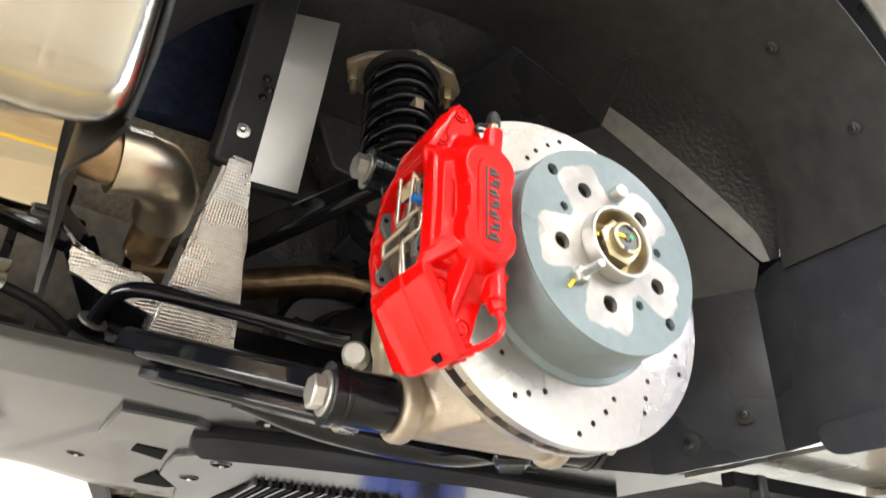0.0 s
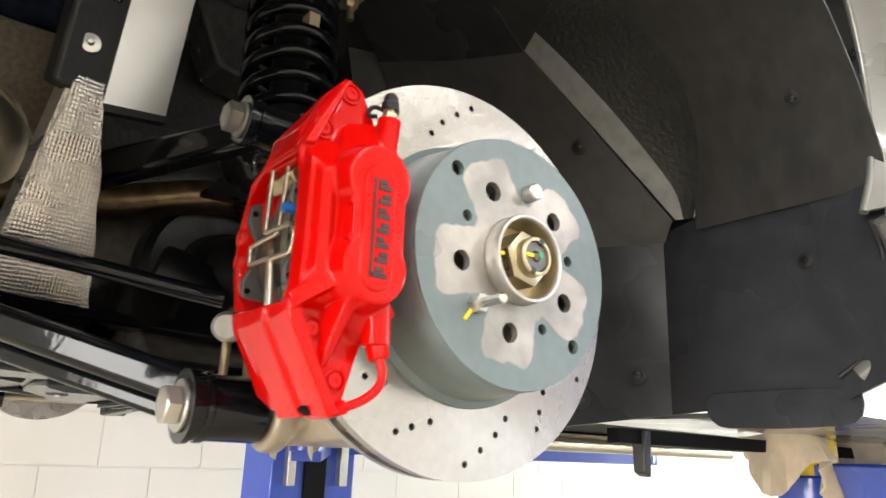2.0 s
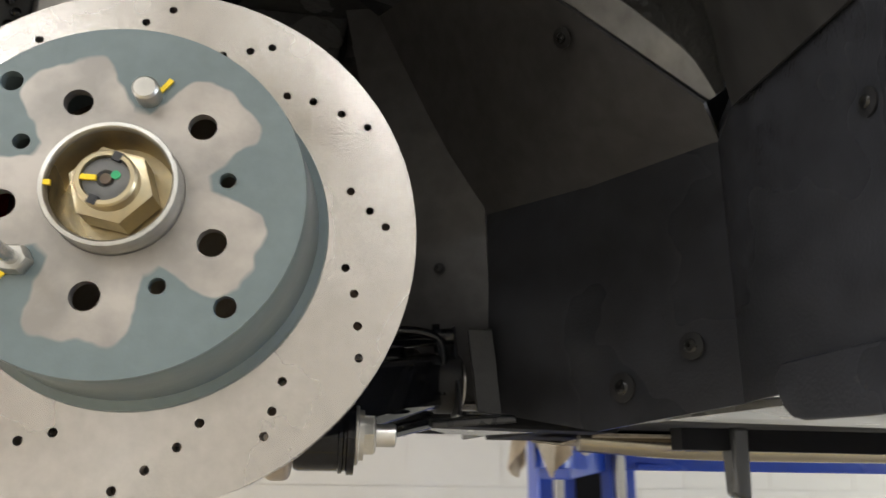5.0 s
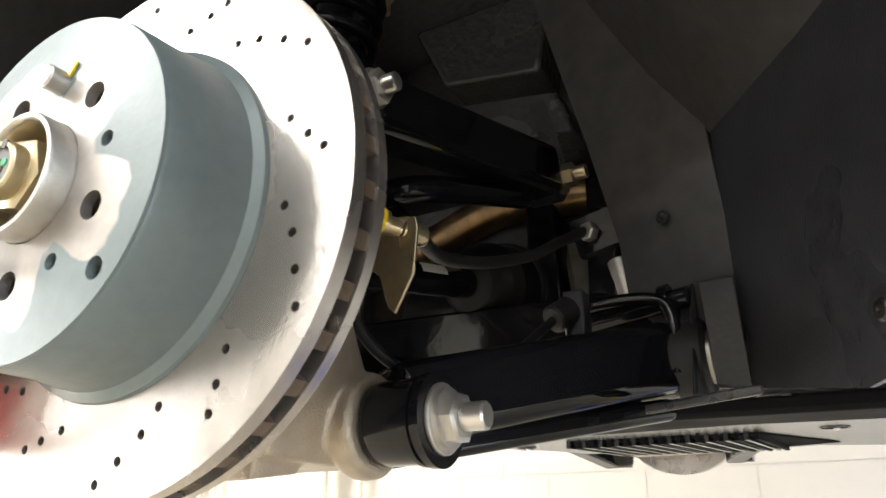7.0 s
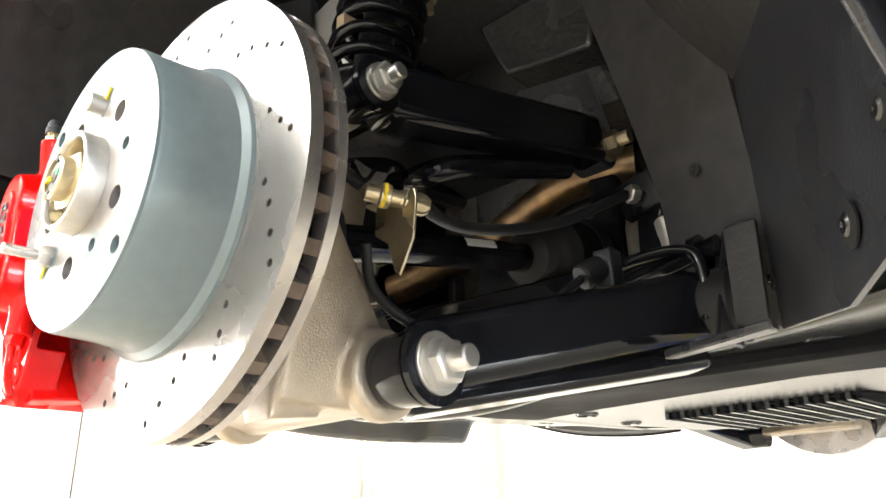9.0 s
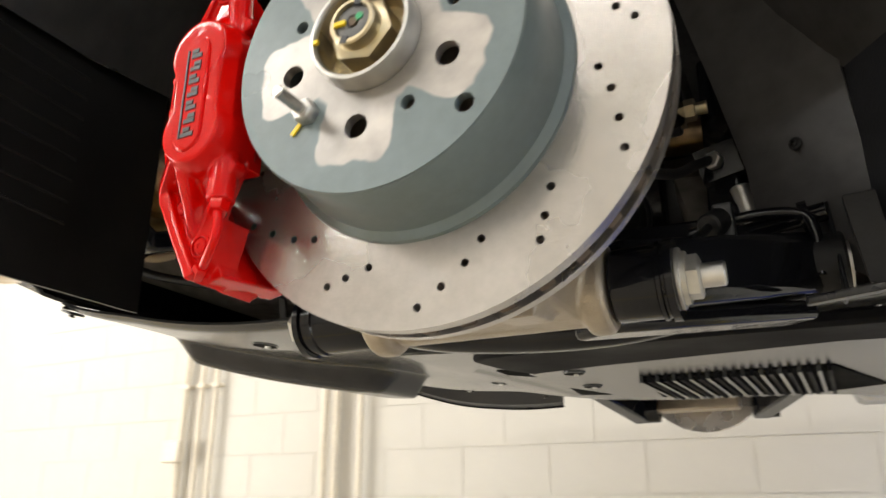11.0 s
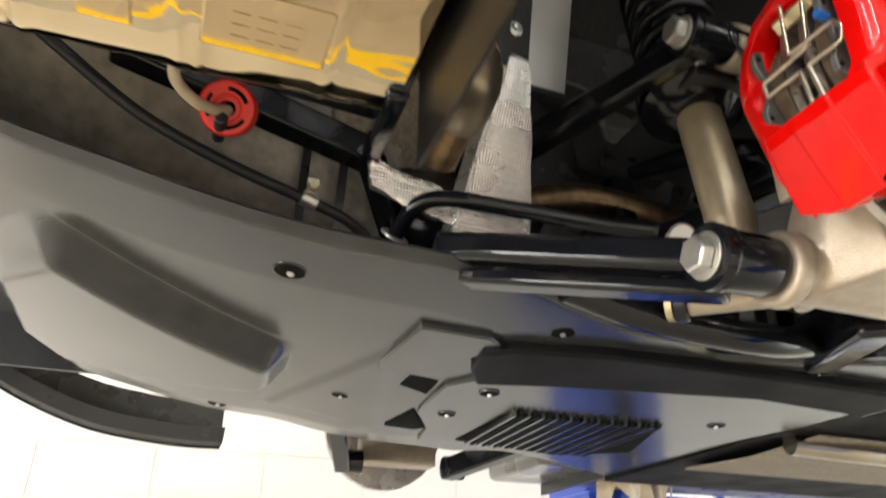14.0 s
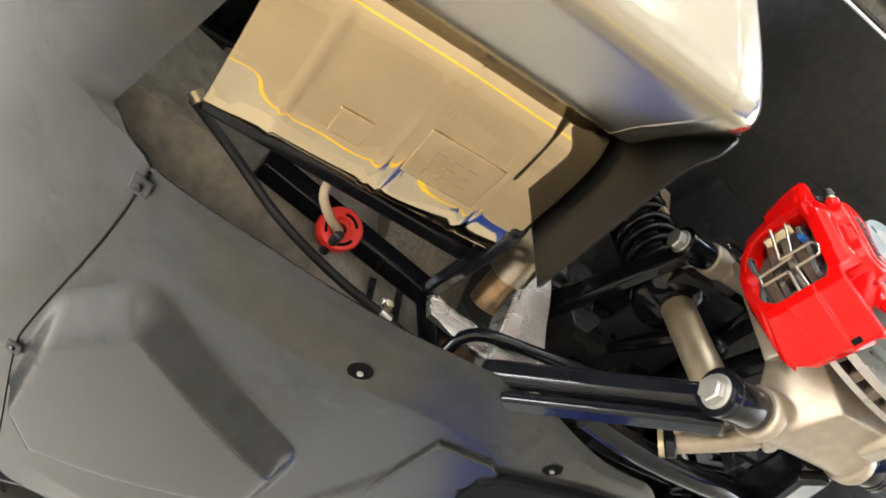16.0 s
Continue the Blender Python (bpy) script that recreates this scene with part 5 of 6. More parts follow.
for k in range(6):
    c = S0 + (S1 - S0) * 0.93 + Vector((0.043 * math.cos(k * 1.047), 0, 0.043 * math.sin(k * 1.047)))
    part("flange_bolt", hex_head(c, c - (S1 - S0).normalized() * 0.012, 0.007), bolt_steel, shaft)
part("paper_label", sheet([[S0 + (S1 - S0) * (0.48 + 0.10 * j) + Vector((0.0171 * math.cos(radians(a)), 0, 0.0171 * math.sin(radians(a)))) for j in range(2)] for a in (8, 20, 32, 44)], 0.0004), ceiling_white, shaft, "white paper label")

# brake hose and its brackets
hose = thing("brake_hose", "black rubber brake hose with zinc fittings", "brake hose")
part("bracket", prism([(0.074, 1.571), (0.082, 1.576), (0.114, 1.571), (0.1155, 1.562), (0.112, 1.532), (0.098, 1.508), (0.093, 1.512), (0.086, 1.535), (0.072, 1.545)], 0.1815, 0.1840), zinc, hose, "zinc-plated bracket plate", bevel=0.0008)
part("fitting", lathe([(0.005, 0), (0.0068, 0.002), (0.0068, 0.012), (0.009, 0.013), (0.009, 0.02), (0.0065, 0.021), (0.0065, 0.03), (0.0085, 0.031), (0.0085, 0.046), (0.006, 0.05)], (0.085, 0.158, 1.570), (0.108, 0.197, 1.563), 18), zinc, hose)
part("fitting_mark", lathe([(0.0088, 0), (0.0094, 0), (0.0094, 0.0025), (0.0088, 0.0025)], (0.0925, 0.170, 1.568), (0.108, 0.197, 1.563), 18, True), yellow_paint, hose, "yellow paint mark")
part("hose", tube([(0.108, 0.196, 1.564), (0.102, 0.22, 1.562), (0.094, 0.26, 1.568), (0.098, 0.32, 1.582), (0.112, 0.385, 1.605), (0.124, 0.43, 1.630), (0.137, 0.466, 1.650)], 0.0052, 12), rubber, hose)
part("rigid_pipe", tube([(0.085, 0.155, 1.572), (0.07, 0.145, 1.585), (0.055, 0.14, 1.575), (0.05, 0.15, 1.54)], 0.003, 8), black_satin, hose)
part("end_block", moved(box(-0.022, 0.022, -0.006, 0.006, -0.020, 0.020), Matrix.Translation((0.146, 0.480, 1.651)) @ Matrix.Rotation(radians(-12), 4, "Y")), black_gloss, hose)
part("end_nut", hex_head((0.144, 0.474, 1.650), (0.139, 0.464, 1.650), 0.010), bolt_steel, hose)
sensor = thing("sensor_lead", "black sensor cable with its moulded plug", "cable")
part("cable", tube([(0.075, 0.17, 1.535), (0.066, 0.185, 1.508), (0.075, 0.21, 1.485), (0.085, 0.25, 1.478), (0.105, 0.31, 1.492), (0.128, 0.35, 1.525), (0.138, 0.366, 1.54)], 0.004, 10), rubber, sensor)
part("sleeve", tube([(0.080, 0.235, 1.480), (0.086, 0.255, 1.478), (0.092, 0.275, 1.482)], 0.0068, 12), rubber, sensor)
part("plug", cyl((0.136, 0.362, 1.537), (0.146, 0.380, 1.549), 0.012, 18, edge=0.002), rubber, sensor)
part("plug_block", box(0.140, 0.158, 0.378, 0.398, 1.525, 1.565), black_satin, sensor, bevel=0.002)

# chassis tubes, engine and exhaust behind
chassis = thing("chassis_frame", "black painted tubular chassis frame", "chassis")
for a, b, w, h in (((-0.757, 0.315, 1.645), (-0.40, 0.325, 1.628), 0.022, 0.03), ((-0.386, 0.441, 1.645), (-0.417, 0.218, 1.565), 0.02, 0.022), ((-0.417, 0.222, 1.567), (-0.415, 0.13, 1.605), 0.02, 0.022), ((-0.386, 0.441, 1.645), (-0.66, 0.40, 1.69), 0.03, 0.035), ((-0.386, 0.441, 1.645), (-0.335, 0.50, 1.575), 0.028, 0.028), ((-0.335, 0.51, 1.575), (0.19, 0.51, 1.56), 0.05, 0.06), ((0.05, 0.60, 1.80), (0.05, 0.60, 1.50), 0.04, 0.04), ((0.15, 0.50, 1.52), (0.16, 0.52, 1.80), 0.04, 0.04)):
    part("tube", beam(a, b, w, h), black_gloss, chassis, bevel=0.004)
part("strut", beam((-0.256, 0.350, 1.735), (-0.240, 0.318, 2.02), 0.056, 0.02), strut_black, chassis, "grey-black painted upright strut", bevel=0.004)
part("rivet", lathe([(0.0015, 0.004), (0.0030, 0.0045), (0.0035, 0.0030), (0.0095, 0.0025), (0.0105, 0.0), (0.0105, -0.006), (0.0015, -0.006)], (-0.252, 0.3335, 1.783), (-0.253, 0.230, 1.768), 24), steel, chassis, "bright rivet with washer")
for k in range(3):
    part("weld_lump", moved(hull(ring((0, 0, 0), 0.006, "y", 8) + [(0, -0.006, 0), (0, 0.004, 0)]), Matrix.Translation((-0.236 + 0.006 * (k % 2), 0.331 - 0.0025 * k, 1.840 + k * 0.013))), black_gloss, chassis)
panel = thing("aluminium_panel", "bare aluminium heat shield sheet", "heat shield")
part("sheet", hull([(x, y + d, z) for x, y, z in ((-0.229, 0.375, 1.742), (-0.158, 0.392, 1.756), (-0.149, 0.335, 2.016), (-0.222, 0.330, 1.992)) for d in (0, 0.003)]), alu_sheet, panel)
part("lower_lip", beam((-0.229, 0.377, 1.739), (-0.158, 0.394, 1.753), 0.012, 0.008), black_satin, panel)
wedge = thing("foil_wedge", "foil-wrapped tapering heat insulation wedge", "heat insulation")


def foil_slab(c, thick, seed):
    """A crinkled slab between four corners."""
    r = random.Random(seed)
    rows2 = []
    n = 14
    for i in range(n + 1):
        u = i / n
        rows2.append([])
        for j in range(9):
            v = j / 8
            p = (Vector(c[0]) * (1 - u) + Vector(c[3]) * u) * (1 - v) + (Vector(c[1]) * (1 - u) + Vector(c[2]) * u) * v
            rows2[-1].append(p + Vector((r.uniform(-0.0008, 0.0008), r.uniform(-0.0009, 0.0009), r.uniform(-0.0006, 0.0006))))
    return sheet(rows2, thick)


part("wrap", foil_slab([(-0.262, 0.350, 1.750), (-0.234, 0.356, 1.750), (-0.192, 0.462, 1.556), (-0.290, 0.452, 1.560)], 0.02, 3), foil, wedge)
part("tape_edge", beam((-0.263, 0.349, 1.748), (-0.291, 0.450, 1.560), 0.006, 0.024), foil, wedge, "folded foil tape edge")
part("tape_band", beam((-0.262, 0.348, 1.744), (-0.234, 0.354, 1.744), 0.024, 0.012), foil, wedge)
strip = thing("foil_strip", "foil-wrapped insulation strip along the frame", "heat insulation")
part("wrap", foil_slab([(-0.392, 0.430, 1.632), (-0.292, 0.440, 1.612), (-0.285, 0.447, 1.575), (-0.385, 0.440, 1.602)], 0.012, 5), foil, strip)

elbow = thing("exhaust_elbow", "heat-tinted stainless exhaust elbow", "exhaust")
part("inlet", tube([(-0.428, 0.222, 1.652), (-0.415, 0.240, 1.652), (-0.398, 0.253, 1.650), (-0.372, 0.258, 1.650)], 0.0275, 24), bronze_pipe, elbow, "brown heat-stained inlet pipe")
BEND = [(-0.376, 0.258, 1.650), (-0.352, 0.262, 1.654), (-0.333, 0.275, 1.657), (-0.321, 0.298, 1.659), (-0.317, 0.322, 1.656), (-0.316, 0.348, 1.650)]
part("bend", tube(BEND, 0.033, 28, radii=(0.0335, 0.029)), exhaust_steel, elbow, "pressed stainless heat sleeve")
part("outlet", tube([(-0.316, 0.340, 1.651), (-0.318, 0.37, 1.642), (-0.320, 0.40, 1.63)], 0.022, 24), bronze_pipe, elbow, "dark heat-stained outlet pipe")
part("seam", tube([(-0.350, 0.236, 1.673), (-0.322, 0.2455, 1.673), (-0.300, 0.272, 1.665), (-0.2855, 0.311, 1.662)], 0.0018, 8), exhaust_steel, elbow, "folded seam of the sleeve")
part("seam_clip", beam((-0.376, 0.2305, 1.668), (-0.350, 0.2345, 1.672), 0.005, 0.006), foil, elbow, "bright folded clip", bevel=0.001)
part("sleeve_rim", tube([(-0.3775, 0.2577, 1.6498), (-0.3725, 0.2585, 1.6506)], 0.0345, 28), exhaust_steel, elbow)
manifold = thing("exhaust_pipe", "bronzed exhaust pipe running beside the engine", "exhaust")
part("pipe", tube([(-0.32, 0.58, 1.68), (-0.16, 0.60, 1.712), (-0.02, 0.60, 1.755), (0.11, 0.60, 1.750), (0.24, 0.62, 1.74)], 0.024, 20), bronze_pipe, manifold)
engine = thing("gearbox", "grey cast gearbox and engine block above the undertray", "gearbox")
part("main_case", box(-0.30, 0.42, 0.68, 1.05, 1.56, 1.95), engine_grey, engine, bevel=0.02)
for k in range(7):
    part("case_rib", box(-0.28 + k * 0.10, -0.265 + k * 0.10, 0.655, 0.69, 1.57, 1.92), engine_grey, engine, bevel=0.004)
part("final_drive", cyl((0.0, 0.62, 1.655), (0.0, 0.72, 1.66), 0.10, 32, edge=0.01), black_satin, engine)
part("sump", box(-0.25, 0.10, 0.60, 0.70, 1.52, 1.62), black_satin, engine, bevel=0.012)
part("oil_filter", lathe([(0.036, 0), (0.042, 0.005), (0.042, 0.07), (0.036, 0.085)], (-0.10, 0.56, 1.62), (-0.03, 0.54, 1.60), 28), black_satin, engine)
part("cover", hull([(0.10, 0.52, 1.60), (0.22, 0.56, 1.62), (0.22, 0.58, 1.68), (0.08, 0.56, 1.68), (0.10, 0.54, 1.60), (0.2, 0.60, 1.62)]), engine_grey, engine, bevel=0.006)
part("lower_cover", hull([(-0.12, 0.46, 1.506), (0.10, 0.50, 1.506), (0.08, 0.56, 1.55), (-0.12, 0.56, 1.57), (-0.14, 0.60, 1.52), (0.1, 0.6, 1.506)]), engine_grey, engine, bevel=0.004)
for x, z in ((0.108, 1.675), (-0.02, 1.58), (0.06, 1.60), (-0.15, 1.62), (0.17, 1.63)):
    part("case_bolt", hex_head((x, 0.66, z), (x, 0.635, z), 0.009), bolt_steel, engine)
part("cylinder_fitting", cyl((0.170, 0.488, 1.578), (0.163, 0.490, 1.622), 0.012, 20, edge=0.002), bolt_steel, engine)
tail = thing("boot_floor", "speckled grey steel boot floor behind the engine", "floor panel")
part("pan", sheet([[(-0.86, 0.40, 1.72), (-0.86, 0.52, 1.69), (-0.86, 0.80, 1.69), (-0.86, 1.25, 1.72)], [(-0.6, 0.43, 1.70), (-0.6, 0.53, 1.60), (-0.6, 0.8, 1.595), (-0.6, 1.25, 1.61)], [(-0.33, 0.52, 1.72), (-0.33, 0.56, 1.57), (-0.33, 0.8, 1.57), (-0.33, 1.25, 1.6)]], 0.006), engine_grey, tail)
part("upper_pan", box(-1.0, -0.46, 0.44, 1.3, 1.93, 1.94), black_satin, tail)
part("side_pan", sheet([[(-0.86, 0.40, 1.70), (-0.86, 0.42, 1.94)], [(-0.33, 0.55, 1.70), (-0.33, 0.58, 1.94)]], 0.005), engine_grey, tail)
for x in (-0.452, -0.408):
    part("strap", beam((x, 0.50, 1.545), (x, 0.475, 1.66), 0.010, 0.004), black_satin, tail)
tank = thing("dark_tank", "dark blue-black painted steel tank", "tank")
part("shell", lathe([(0.085, 0), (0.098, 0.008), (0.10, 0.02), (0.10, 0.24)], (-0.318, 0.585, 1.872), (-0.318, 0.585, 2.12), 48), tank_blue, tank)
board = thing("heat_board", "speckled brown insulation board", "heat shield")
part("board", hull([(-0.42, 0.50, 1.80), (-0.248, 0.50, 1.815), (-0.248, 0.50, 1.87), (-0.42, 0.50, 1.87), (-0.42, 0.56, 1.70), (-0.26, 0.56, 1.72), (-0.26, 0.58, 1.87), (-0.42, 0.58, 1.87)]), heat_board, board, bevel=0.006)

# ---- silencers ----
cat_box = thing("catalyst_box", "polished stainless catalyst shell with pressed ribs", "exhaust box")
prof = [(p.y, p.z) for p in smooth_line([(0, 0.057, 1.70), (0, 0.057, 1.650), (0, 0.060, 1.602), (0, 0.068, 1.583), (0, 0.083, 1.5712), (0, 0.102, 1.5630), (0, 0.130, 1.5604), (0, 0.170, 1.5600), (0, 0.200, 1.5606), (0, 0.224, 1.5625), (0, 0.246, 1.5662), (0, 0.263, 1.5712), (0, 0.271, 1.580), (0, 0.272, 1.61), (0, 0.272, 1.70)], 4)]
prof = prof + [(0.271, 1.74), (0.059, 1.74)]
rows = []
nxs = 70
for i in range(nxs + 1):
    x = -0.760 + i * 0.345 / nxs
    grow = 1 + 0.018 * sum(math.exp(-((x - c) / 0.004) ** 2) for c in (-0.695, -0.585, -0.572, -0.475))
    dent = 0.0019 * math.sin(31 * x) + 0.0010 * math.sin(67 * x + 1)
    rows.append([(x, 0.165 + (y - 0.165) * grow, 1.66 + (z - 1.66) * grow + dent * max(0.0, 1 - ((y - 0.232) / 0.036) ** 2) - 0.0008 * math.sin(19 * x + 22 * y)) for y, z in prof + prof[:1]])
bm = bmesh.new()
g = [[bm.verts.new(p) for p in r[:-1]] for r in rows]
for p, q in zip(g, g[1:]):
    for k in range(len(p)):
        bm.faces.new((p[k], p[(k + 1) % len(p)], q[(k + 1) % len(p)], q[k]))
bm.faces.new(g[0]), bm.faces.new(g[-1])
part("shell", bm, polished, cat_box)
part("stamped_plate", moved(box(-0.045, 0.045, -0.03, 0.03, -0.0015, 0.0015), Matrix.Translation((-0.525, 0.185, 1.5598))), polished, cat_box, bevel=0.001)
part("stamped_plate", moved(box(-0.018, 0.018, -0.016, 0.016, -0.0015, 0.0015), Matrix.Translation((-0.635, 0.20, 1.5602))), polished, cat_box, bevel=0.001)
for r0 in range(3):
    for k in range(3):
        part("stamp_bar", box(-0.55 + k * 0.018, -0.537 + k * 0.018, 0.175 + r0 * 0.012, 0.181 + r0 * 0.012, 1.5575, 1.5592), polished, cat_box)
part("band", lathe([(0.0, 0), (0.06, 0), (0.055, 0.004), (0.03, 0.009), (0.0, 0.009)], (-0.418, 0.165, 1.66), (-0.30, 0.165, 1.68), 28), exhaust_steel, cat_box)
muffler = thing("tail_silencer", "large satin stainless tail silencer", "exhaust box")
sec = [(p.y, p.z) for p in smooth_line([(0, -0.118, 1.70), (0, -0.099, 1.624), (0, -0.080, 1.553), (0, -0.063, 1.505), (0, -0.053, 1.4905), (0, -0.038, 1.4855), (0, -0.012, 1.4975), (0, 0.016, 1.512), (0, 0.040, 1.5255), (0, 0.050, 1.537), (0, 0.0535, 1.556), (0, 0.054, 1.62), (0, 0.054, 1.70), (0, 0.03, 1.735), (0, -0.06, 1.735)], 3)]


def silencer(stations):
    """A loft of the silencer's section at (x, size) stations."""
    bm = bmesh.new()
    g = [[bm.verts.new((x - 0.034 * ease((y + 0.05) / 0.09) * ease((x + 0.46) / 0.05), -0.01 + (y + 0.01) * f, 1.62 + (z - 1.62) * f)) for y, z in sec] for x, f in stations]
    n = len(sec)
    for p, q in zip(g, g[1:]):
        for k in range(n):
            bm.faces.new((p[k], p[(k + 1) % n], q[(k + 1) % n], q[k]))
    bm.faces.new(g[0]), bm.faces.new(g[-1])
    return bm


part("end_cap", silencer([(-0.415, 1.0), (-0.402, 0.993), (-0.392, 0.97), (-0.385, 0.935), (-0.3805, 0.87), (-0.379, 0.78), (-0.3787, 0.4)]), brushed, muffler)
part("rolled_seam", silencer([(-0.424, 1.0), (-0.423, 1.003), (-0.417, 1.003), (-0.414, 1.0)]), brushed, muffler)
part("shell", silencer([(-1.15, 1.0), (-0.8, 1.0), (-0.423, 1.0)]), brushed, muffler)
hanger = thing("exhaust_hanger", "red rubber exhaust hanger on a bent rod", "exhaust hanger")
HC, HN = Vector((-0.544, 0.402, 1.640)), Vector((-0.12, -0.82, -0.56)).normalized()
part("bushing", lathe([(0.008, -0.022), (0.026, -0.022), (0.0285, -0.018), (0.0285, 0.008), (0.026, 0.012), (0.015, 0.012), (0.012, 0.008), (0.008, 0.008)], HC, HC + HN, 32, True), red_rubber, hanger, "red polyurethane bushing")
HM = frame_to(HC, HC + HN)
for a0 in (20, 140, 260):
    arc = [HM @ Vector((0.0195 * math.cos(radians(a0 + 14 * k)), 0.0195 * math.sin(radians(a0 + 14 * k)), 0.0110)) for k in range(6)]
    # near-black arc laid on the face as the shade of an uncut slot
    part("bushing_slot_shade", tube(arc, 0.0024, 8, smooth=False), gap_shade_black, hanger)
part("rod", tube([(-0.572, 0.32, 1.668), (-0.592, 0.33, 1.642), (-0.594, 0.345, 1.622), (-0.575, 0.365, 1.615), (-0.556, 0.385, 1.624), (-0.544, 0.402, 1.638)], 0.0058, 12), tan_rubber, hanger, "tan sheathed rod")
part("stud", cyl((-0.549, 0.386, 1.617), (-0.549, 0.430, 1.622), 0.0065, 14, edge=0.001), black_satin, hanger)
cable = thing("parking_cable", "black sheathed cable clipped along the chassis", "cable")
part("sheath", tube([(-0.762, 0.365, 1.690), (-0.70, 0.375, 1.650), (-0.62, 0.40, 1.610), (-0.53, 0.425, 1.588), (-0.446, 0.44, 1.572), (-0.40, 0.45, 1.560), (-0.365, 0.47, 1.54), (-0.34, 0.50, 1.50)], 0.0062, 12), rubber, cable)
part("clip", cyl((-0.457, 0.438, 1.575), (-0.441, 0.441, 1.571), 0.0085, 16), bolt_steel, cable)
part("clip_tab", box(-0.452, -0.440, 0.440, 0.447, 1.575, 1.602), bolt_steel, cable, bevel=0.001)
part("clip_bolt", hex_head((-0.446, 0.441, 1.590), (-0.446, 0.431, 1.590), 0.007), zinc, cable)
part("eye", cyl((-0.765, 0.355, 1.692), (-0.755, 0.36, 1.686), 0.010, 16), zinc, cable)

# ---- the other wheel, seen below the tray ----
far_hub = thing("far_brake", "far-side brake disc and caliper below the tray", "brake disc")
FY, FZ = 1.63, 1.617
part("disc", lathe([(0.06, 0), (0.155, 0), (0.155, 0.024), (0.06, 0.024)], (-0.03, FY, FZ), (-0.03, FY + 1, FZ), 64, True), rotor_steel, far_hub)
part("upright", hull(ring((-0.03, FY - 0.07, FZ), 0.09, "y", 20) + [(-0.12, FY - 0.10, 1.50), (0.06, FY - 0.10, 1.50), (-0.12, FY - 0.16, 1.50), (0.06, FY - 0.16, 1.50), (-0.12, FY - 0.10, 1.55), (0.06, FY - 0.16, 1.56)]), casting, far_hub, bevel=0.008)
for x0 in (-0.17, 0.09):
    part("bush", cyl((x0, FY - 0.13, 1.505), (x0 + 0.05, FY - 0.13, 1.505), 0.028, 20), black_gloss, far_hub)
part("arm", beam((-0.16, FY - 0.12, 1.50), (-0.24, 1.25, 1.56), 0.04, 0.05), black_gloss, far_hub, bevel=0.005)
part("arm", beam((0.10, FY - 0.12, 1.50), (0.22, 1.25, 1.54), 0.04, 0.05), black_gloss, far_hub, bevel=0.005)

# ---- vehicle lift ----
lift = thing("lift_column", "blue enamelled two-post lift column with carriage", "vehicle lift")
part("column", box(0.80, 1.02, 2.02, 2.30, 0, 3.3), lift_blue, lift, bevel=0.01)
part("carriage", box(0.74, 1.06, 1.93, 2.02, 0.9, 1.52), lift_blue, lift, bevel=0.008)
# black plate on the solid carriage, added as the shade of a slot
part("carriage_slot_shade", box(0.86, 0.94, 1.92, 1.932, 0.9, 1.46), tray_black, lift)
for x in (0.80, 1.0):
    part("slide_bar", box(x - 0.015, x + 0.015, 1.90, 1.935, 1.30, 1.56), bolt_steel, lift, bevel=0.003)
part("top_plate", box(0.70, 1.16, 1.84, 2.05, 1.50, 1.53), lift_blue, lift, bevel=0.004)
part("guard_frame", tube([(1.05, 1.9, 1.56), (1.22, 1.9, 1.56), (1.26, 1.9, 1.53), (1.26, 1.9, 1.44), (1.22, 1.9, 1.42), (1.05, 1.9, 1.42)], 0.012, 8, 4), lift_blue, lift)
part("base", box(0.62, 1.2, 1.9, 2.45, 0.0, 0.03), lift_blue, lift)


def lift_arm(a, b, pad):
    o = thing("lift_arm", "blue steel lift arm with a yellow pad adapter", "lift arm", "lift arms")
    part("beam", beam(a, b, 0.09, 0.075), lift_blue, o, bevel=0.005)
    part("pad_socket", cyl((pad[0], pad[1], pad[2] - 0.15), (pad[0], pad[1], pad[2] - 0.06), 0.055, 24, edge=0.004), lift_blue, o)
    part("adapter", cyl((pad[0], pad[1], pad[2] - 0.09), (pad[0], pad[1], pad[2]), 0.045, 24, edge=0.004), yellow_paint, o, "yellow height adapter")


def rag(x, y, z, w, h, seed):
    """A rag that hangs in folds from the pad."""
    r = random.Random(seed)
    ph = [r.uniform(0, 6) for _ in range(4)]
    rows3 = []
    for i in range(15):
        v = i / 14
        rows3.append([])
        for j in range(25):
            u = j / 24
            a = u * math.tau * 0.55 - 0.8
            rad = w * (1 + 0.28 * math.sin(5 * a + ph[0]) * v + 0.14 * math.sin(11 * a + ph[1]) * v)
            rows3[-1].append((x - rad * math.cos(a) * 0.9, y - rad * math.sin(a), z - h * v * (0.75 + 0.35 * math.sin(3 * a + ph[2])) + 0.004 * math.sin(9 * u + ph[3])))
    o = thing("rag", "crumpled beige rag draped over a lift pad", "rag", "rags on the lift")
    part("cloth", sheet(rows3, 0.003), cloth, o)


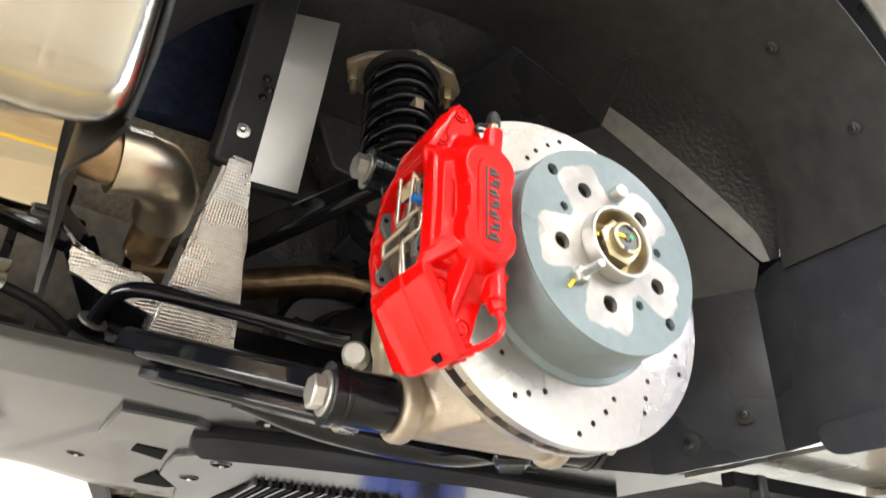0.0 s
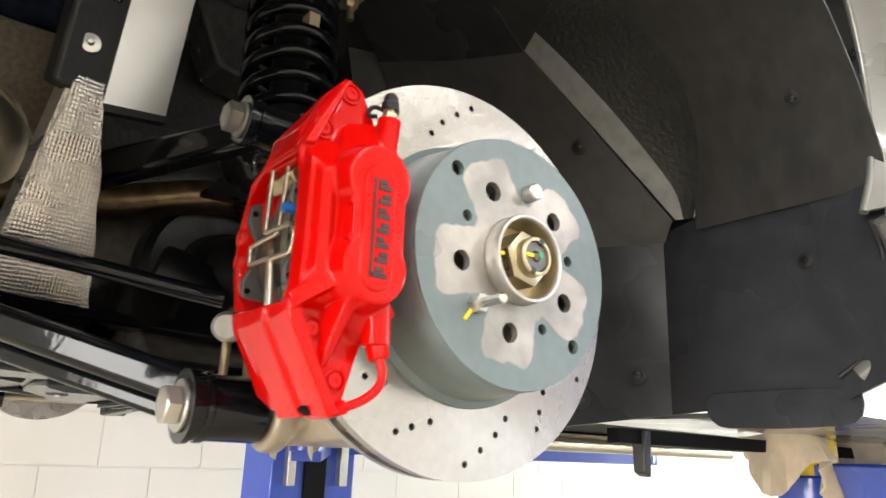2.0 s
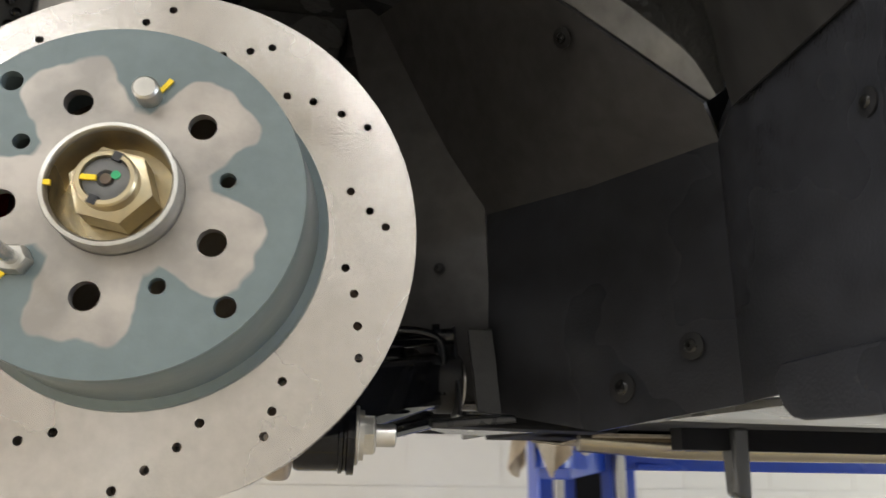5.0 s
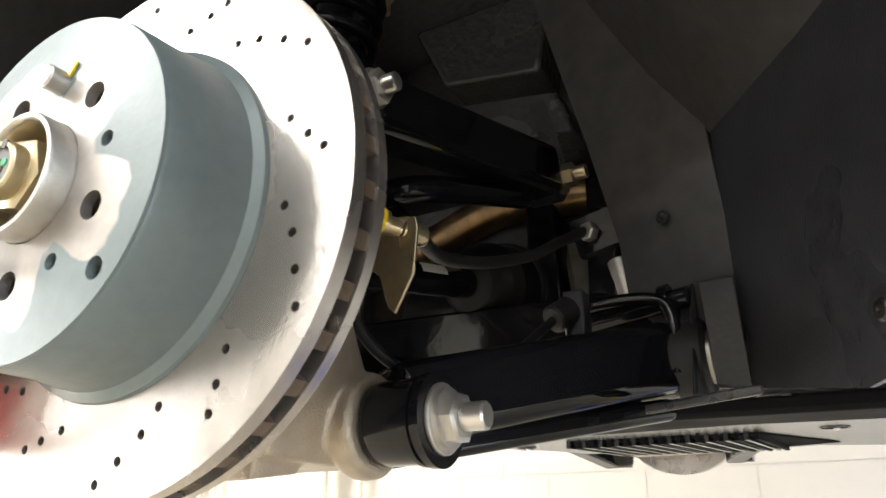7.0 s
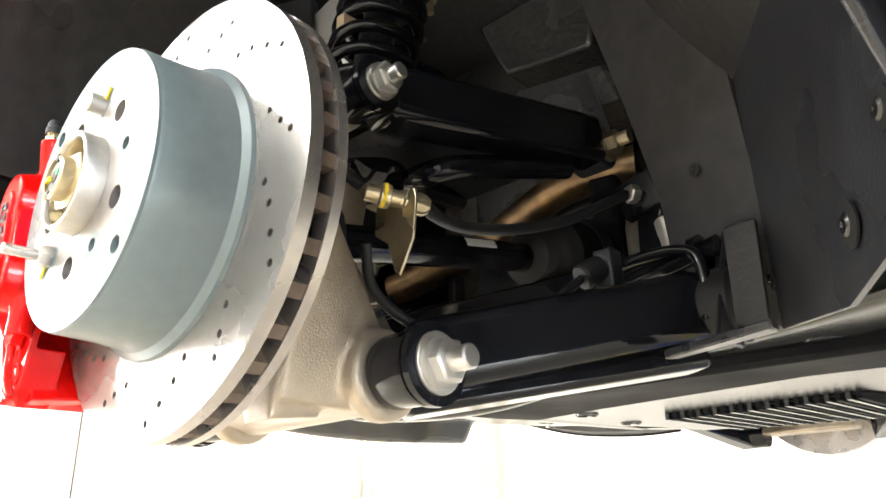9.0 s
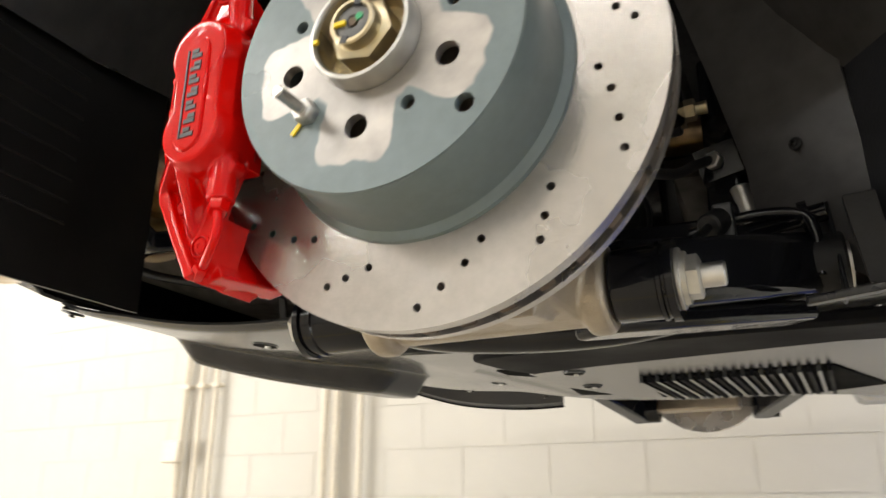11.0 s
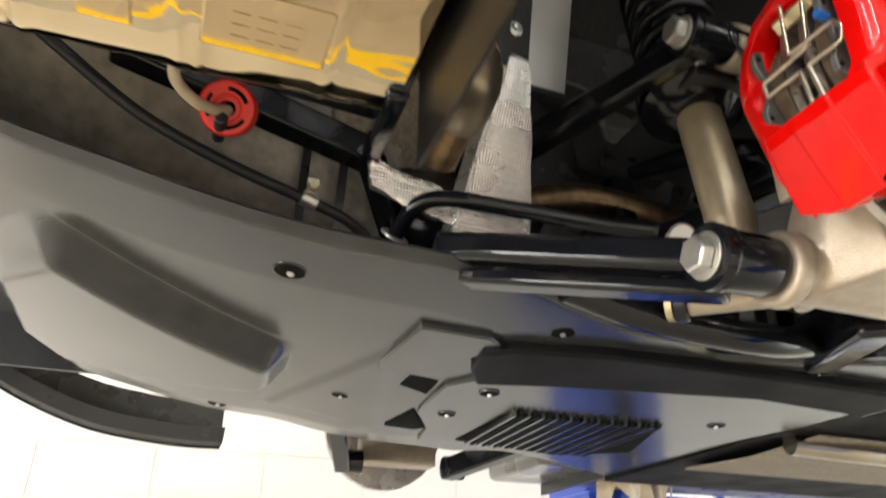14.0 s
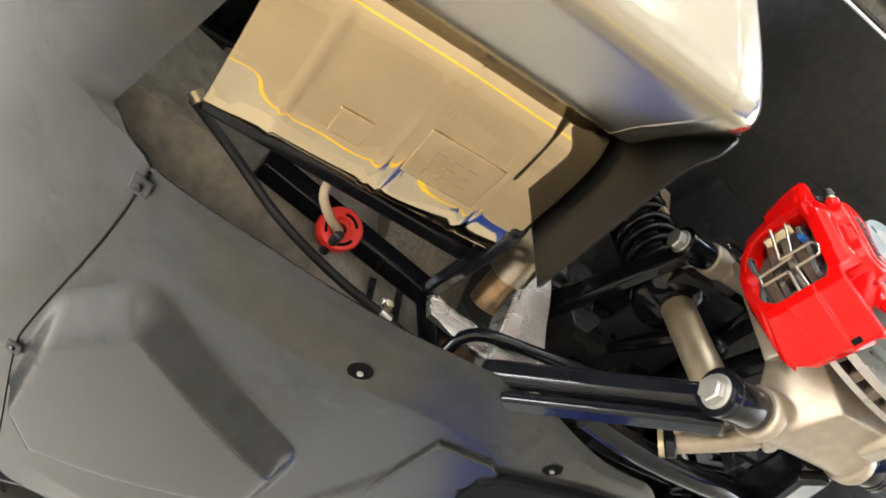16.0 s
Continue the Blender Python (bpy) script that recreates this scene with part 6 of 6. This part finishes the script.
lift_arm((0.92, 1.95, 1.44), (0.70, 1.62, 1.42), (0.70, 1.62, 1.56))
lift_arm((1.0, 1.95, 1.445), (2.6, 1.80, 1.445), (2.55, 1.80, 1.56))
rag(0.66, 1.60, 1.57, 0.075, 0.17, 4)
rag(0.80, 1.62, 1.57, 0.045, 0.11, 5)
lift_arm((1.5, -0.75, 1.40), (0.95, 0.26, 1.385), (0.95, 0.26, 1.462))
lift_arm((1.62, -0.75, 1.40), (2.6, 0.26, 1.385), (2.6, 0.26, 1.462))
rag(0.82, 0.24, 1.462, 0.07, 0.085, 8)
rag(1.10, 0.24, 1.462, 0.06, 0.055, 9)
near = thing("lift_column", "blue enamelled two-post lift column with carriage", "vehicle lift")
part("column", box(1.42, 1.70, -1.1, -0.82, 0, 3.3), lift_blue, near, bevel=0.01)
part("carriage", box(1.38, 1.74, -0.82, -0.74, 0.9, 1.5), lift_blue, near, bevel=0.008)
part("base", box(1.3, 1.85, -1.25, -0.7, 0.0, 0.03), lift_blue, near)
# car underside ahead of the tray
floorpan = thing("floor_pan", "dark car floor pan with a tan heat shield", "floor panel")
part("pan", box(0.46, 2.8, 0.34, 1.36, 1.475, 1.485), tray_black, floorpan)
part("tan_shield", sheet([[(0.52, 0.75, 1.470), (0.50, 0.9, 1.458), (0.50, 1.1, 1.468)], [(1.5, 0.75, 1.470), (1.5, 0.9, 1.455), (1.5, 1.1, 1.468)]], 0.004), heat_board, floorpan, "tan ribbed heat shield")
part("pipe", tube([(0.50, 0.80, 1.462), (0.7, 0.78, 1.452), (1.1, 0.80, 1.452), (1.6, 0.8, 1.452)], 0.02, 14), brushed, floorpan)
part("far_sill", box(0.3, 2.8, 1.40, 1.72, 1.515, 1.60), body_paint, floorpan, bevel=0.02)
wing = thing("far_flank", "dark far flank and wing of the car", "body panel")
part("panel", box(-1.3, 2.8, 1.775, 1.795, 1.74, 2.1), body_paint, wing)
part("lower_lip", beam((0.46, 1.725, 1.608), (2.8, 1.725, 1.608), 0.024, 0.022), tray_black, wing)
roof = thing("car_shell", "dark steel car shell above the running gear", "body panel")
part("deck", box(-1.3, 2.8, -0.10, 1.72, 2.12, 2.14), black_satin, roof)
part("cross_wall", box(0.46, 0.47, 0.13, 1.7, 1.485, 2.12), black_satin, roof)
part("side_wall", box(-1.3, 2.8, -0.16, -0.15, 1.96, 2.14), body_paint, roof)
part("rear_wall", box(-1.32, -1.30, -0.1, 1.72, 1.85, 2.14), body_paint, roof)
part("far_wall", box(-1.0, 0.46, 1.30, 1.31, 1.60, 2.12), black_satin, roof)
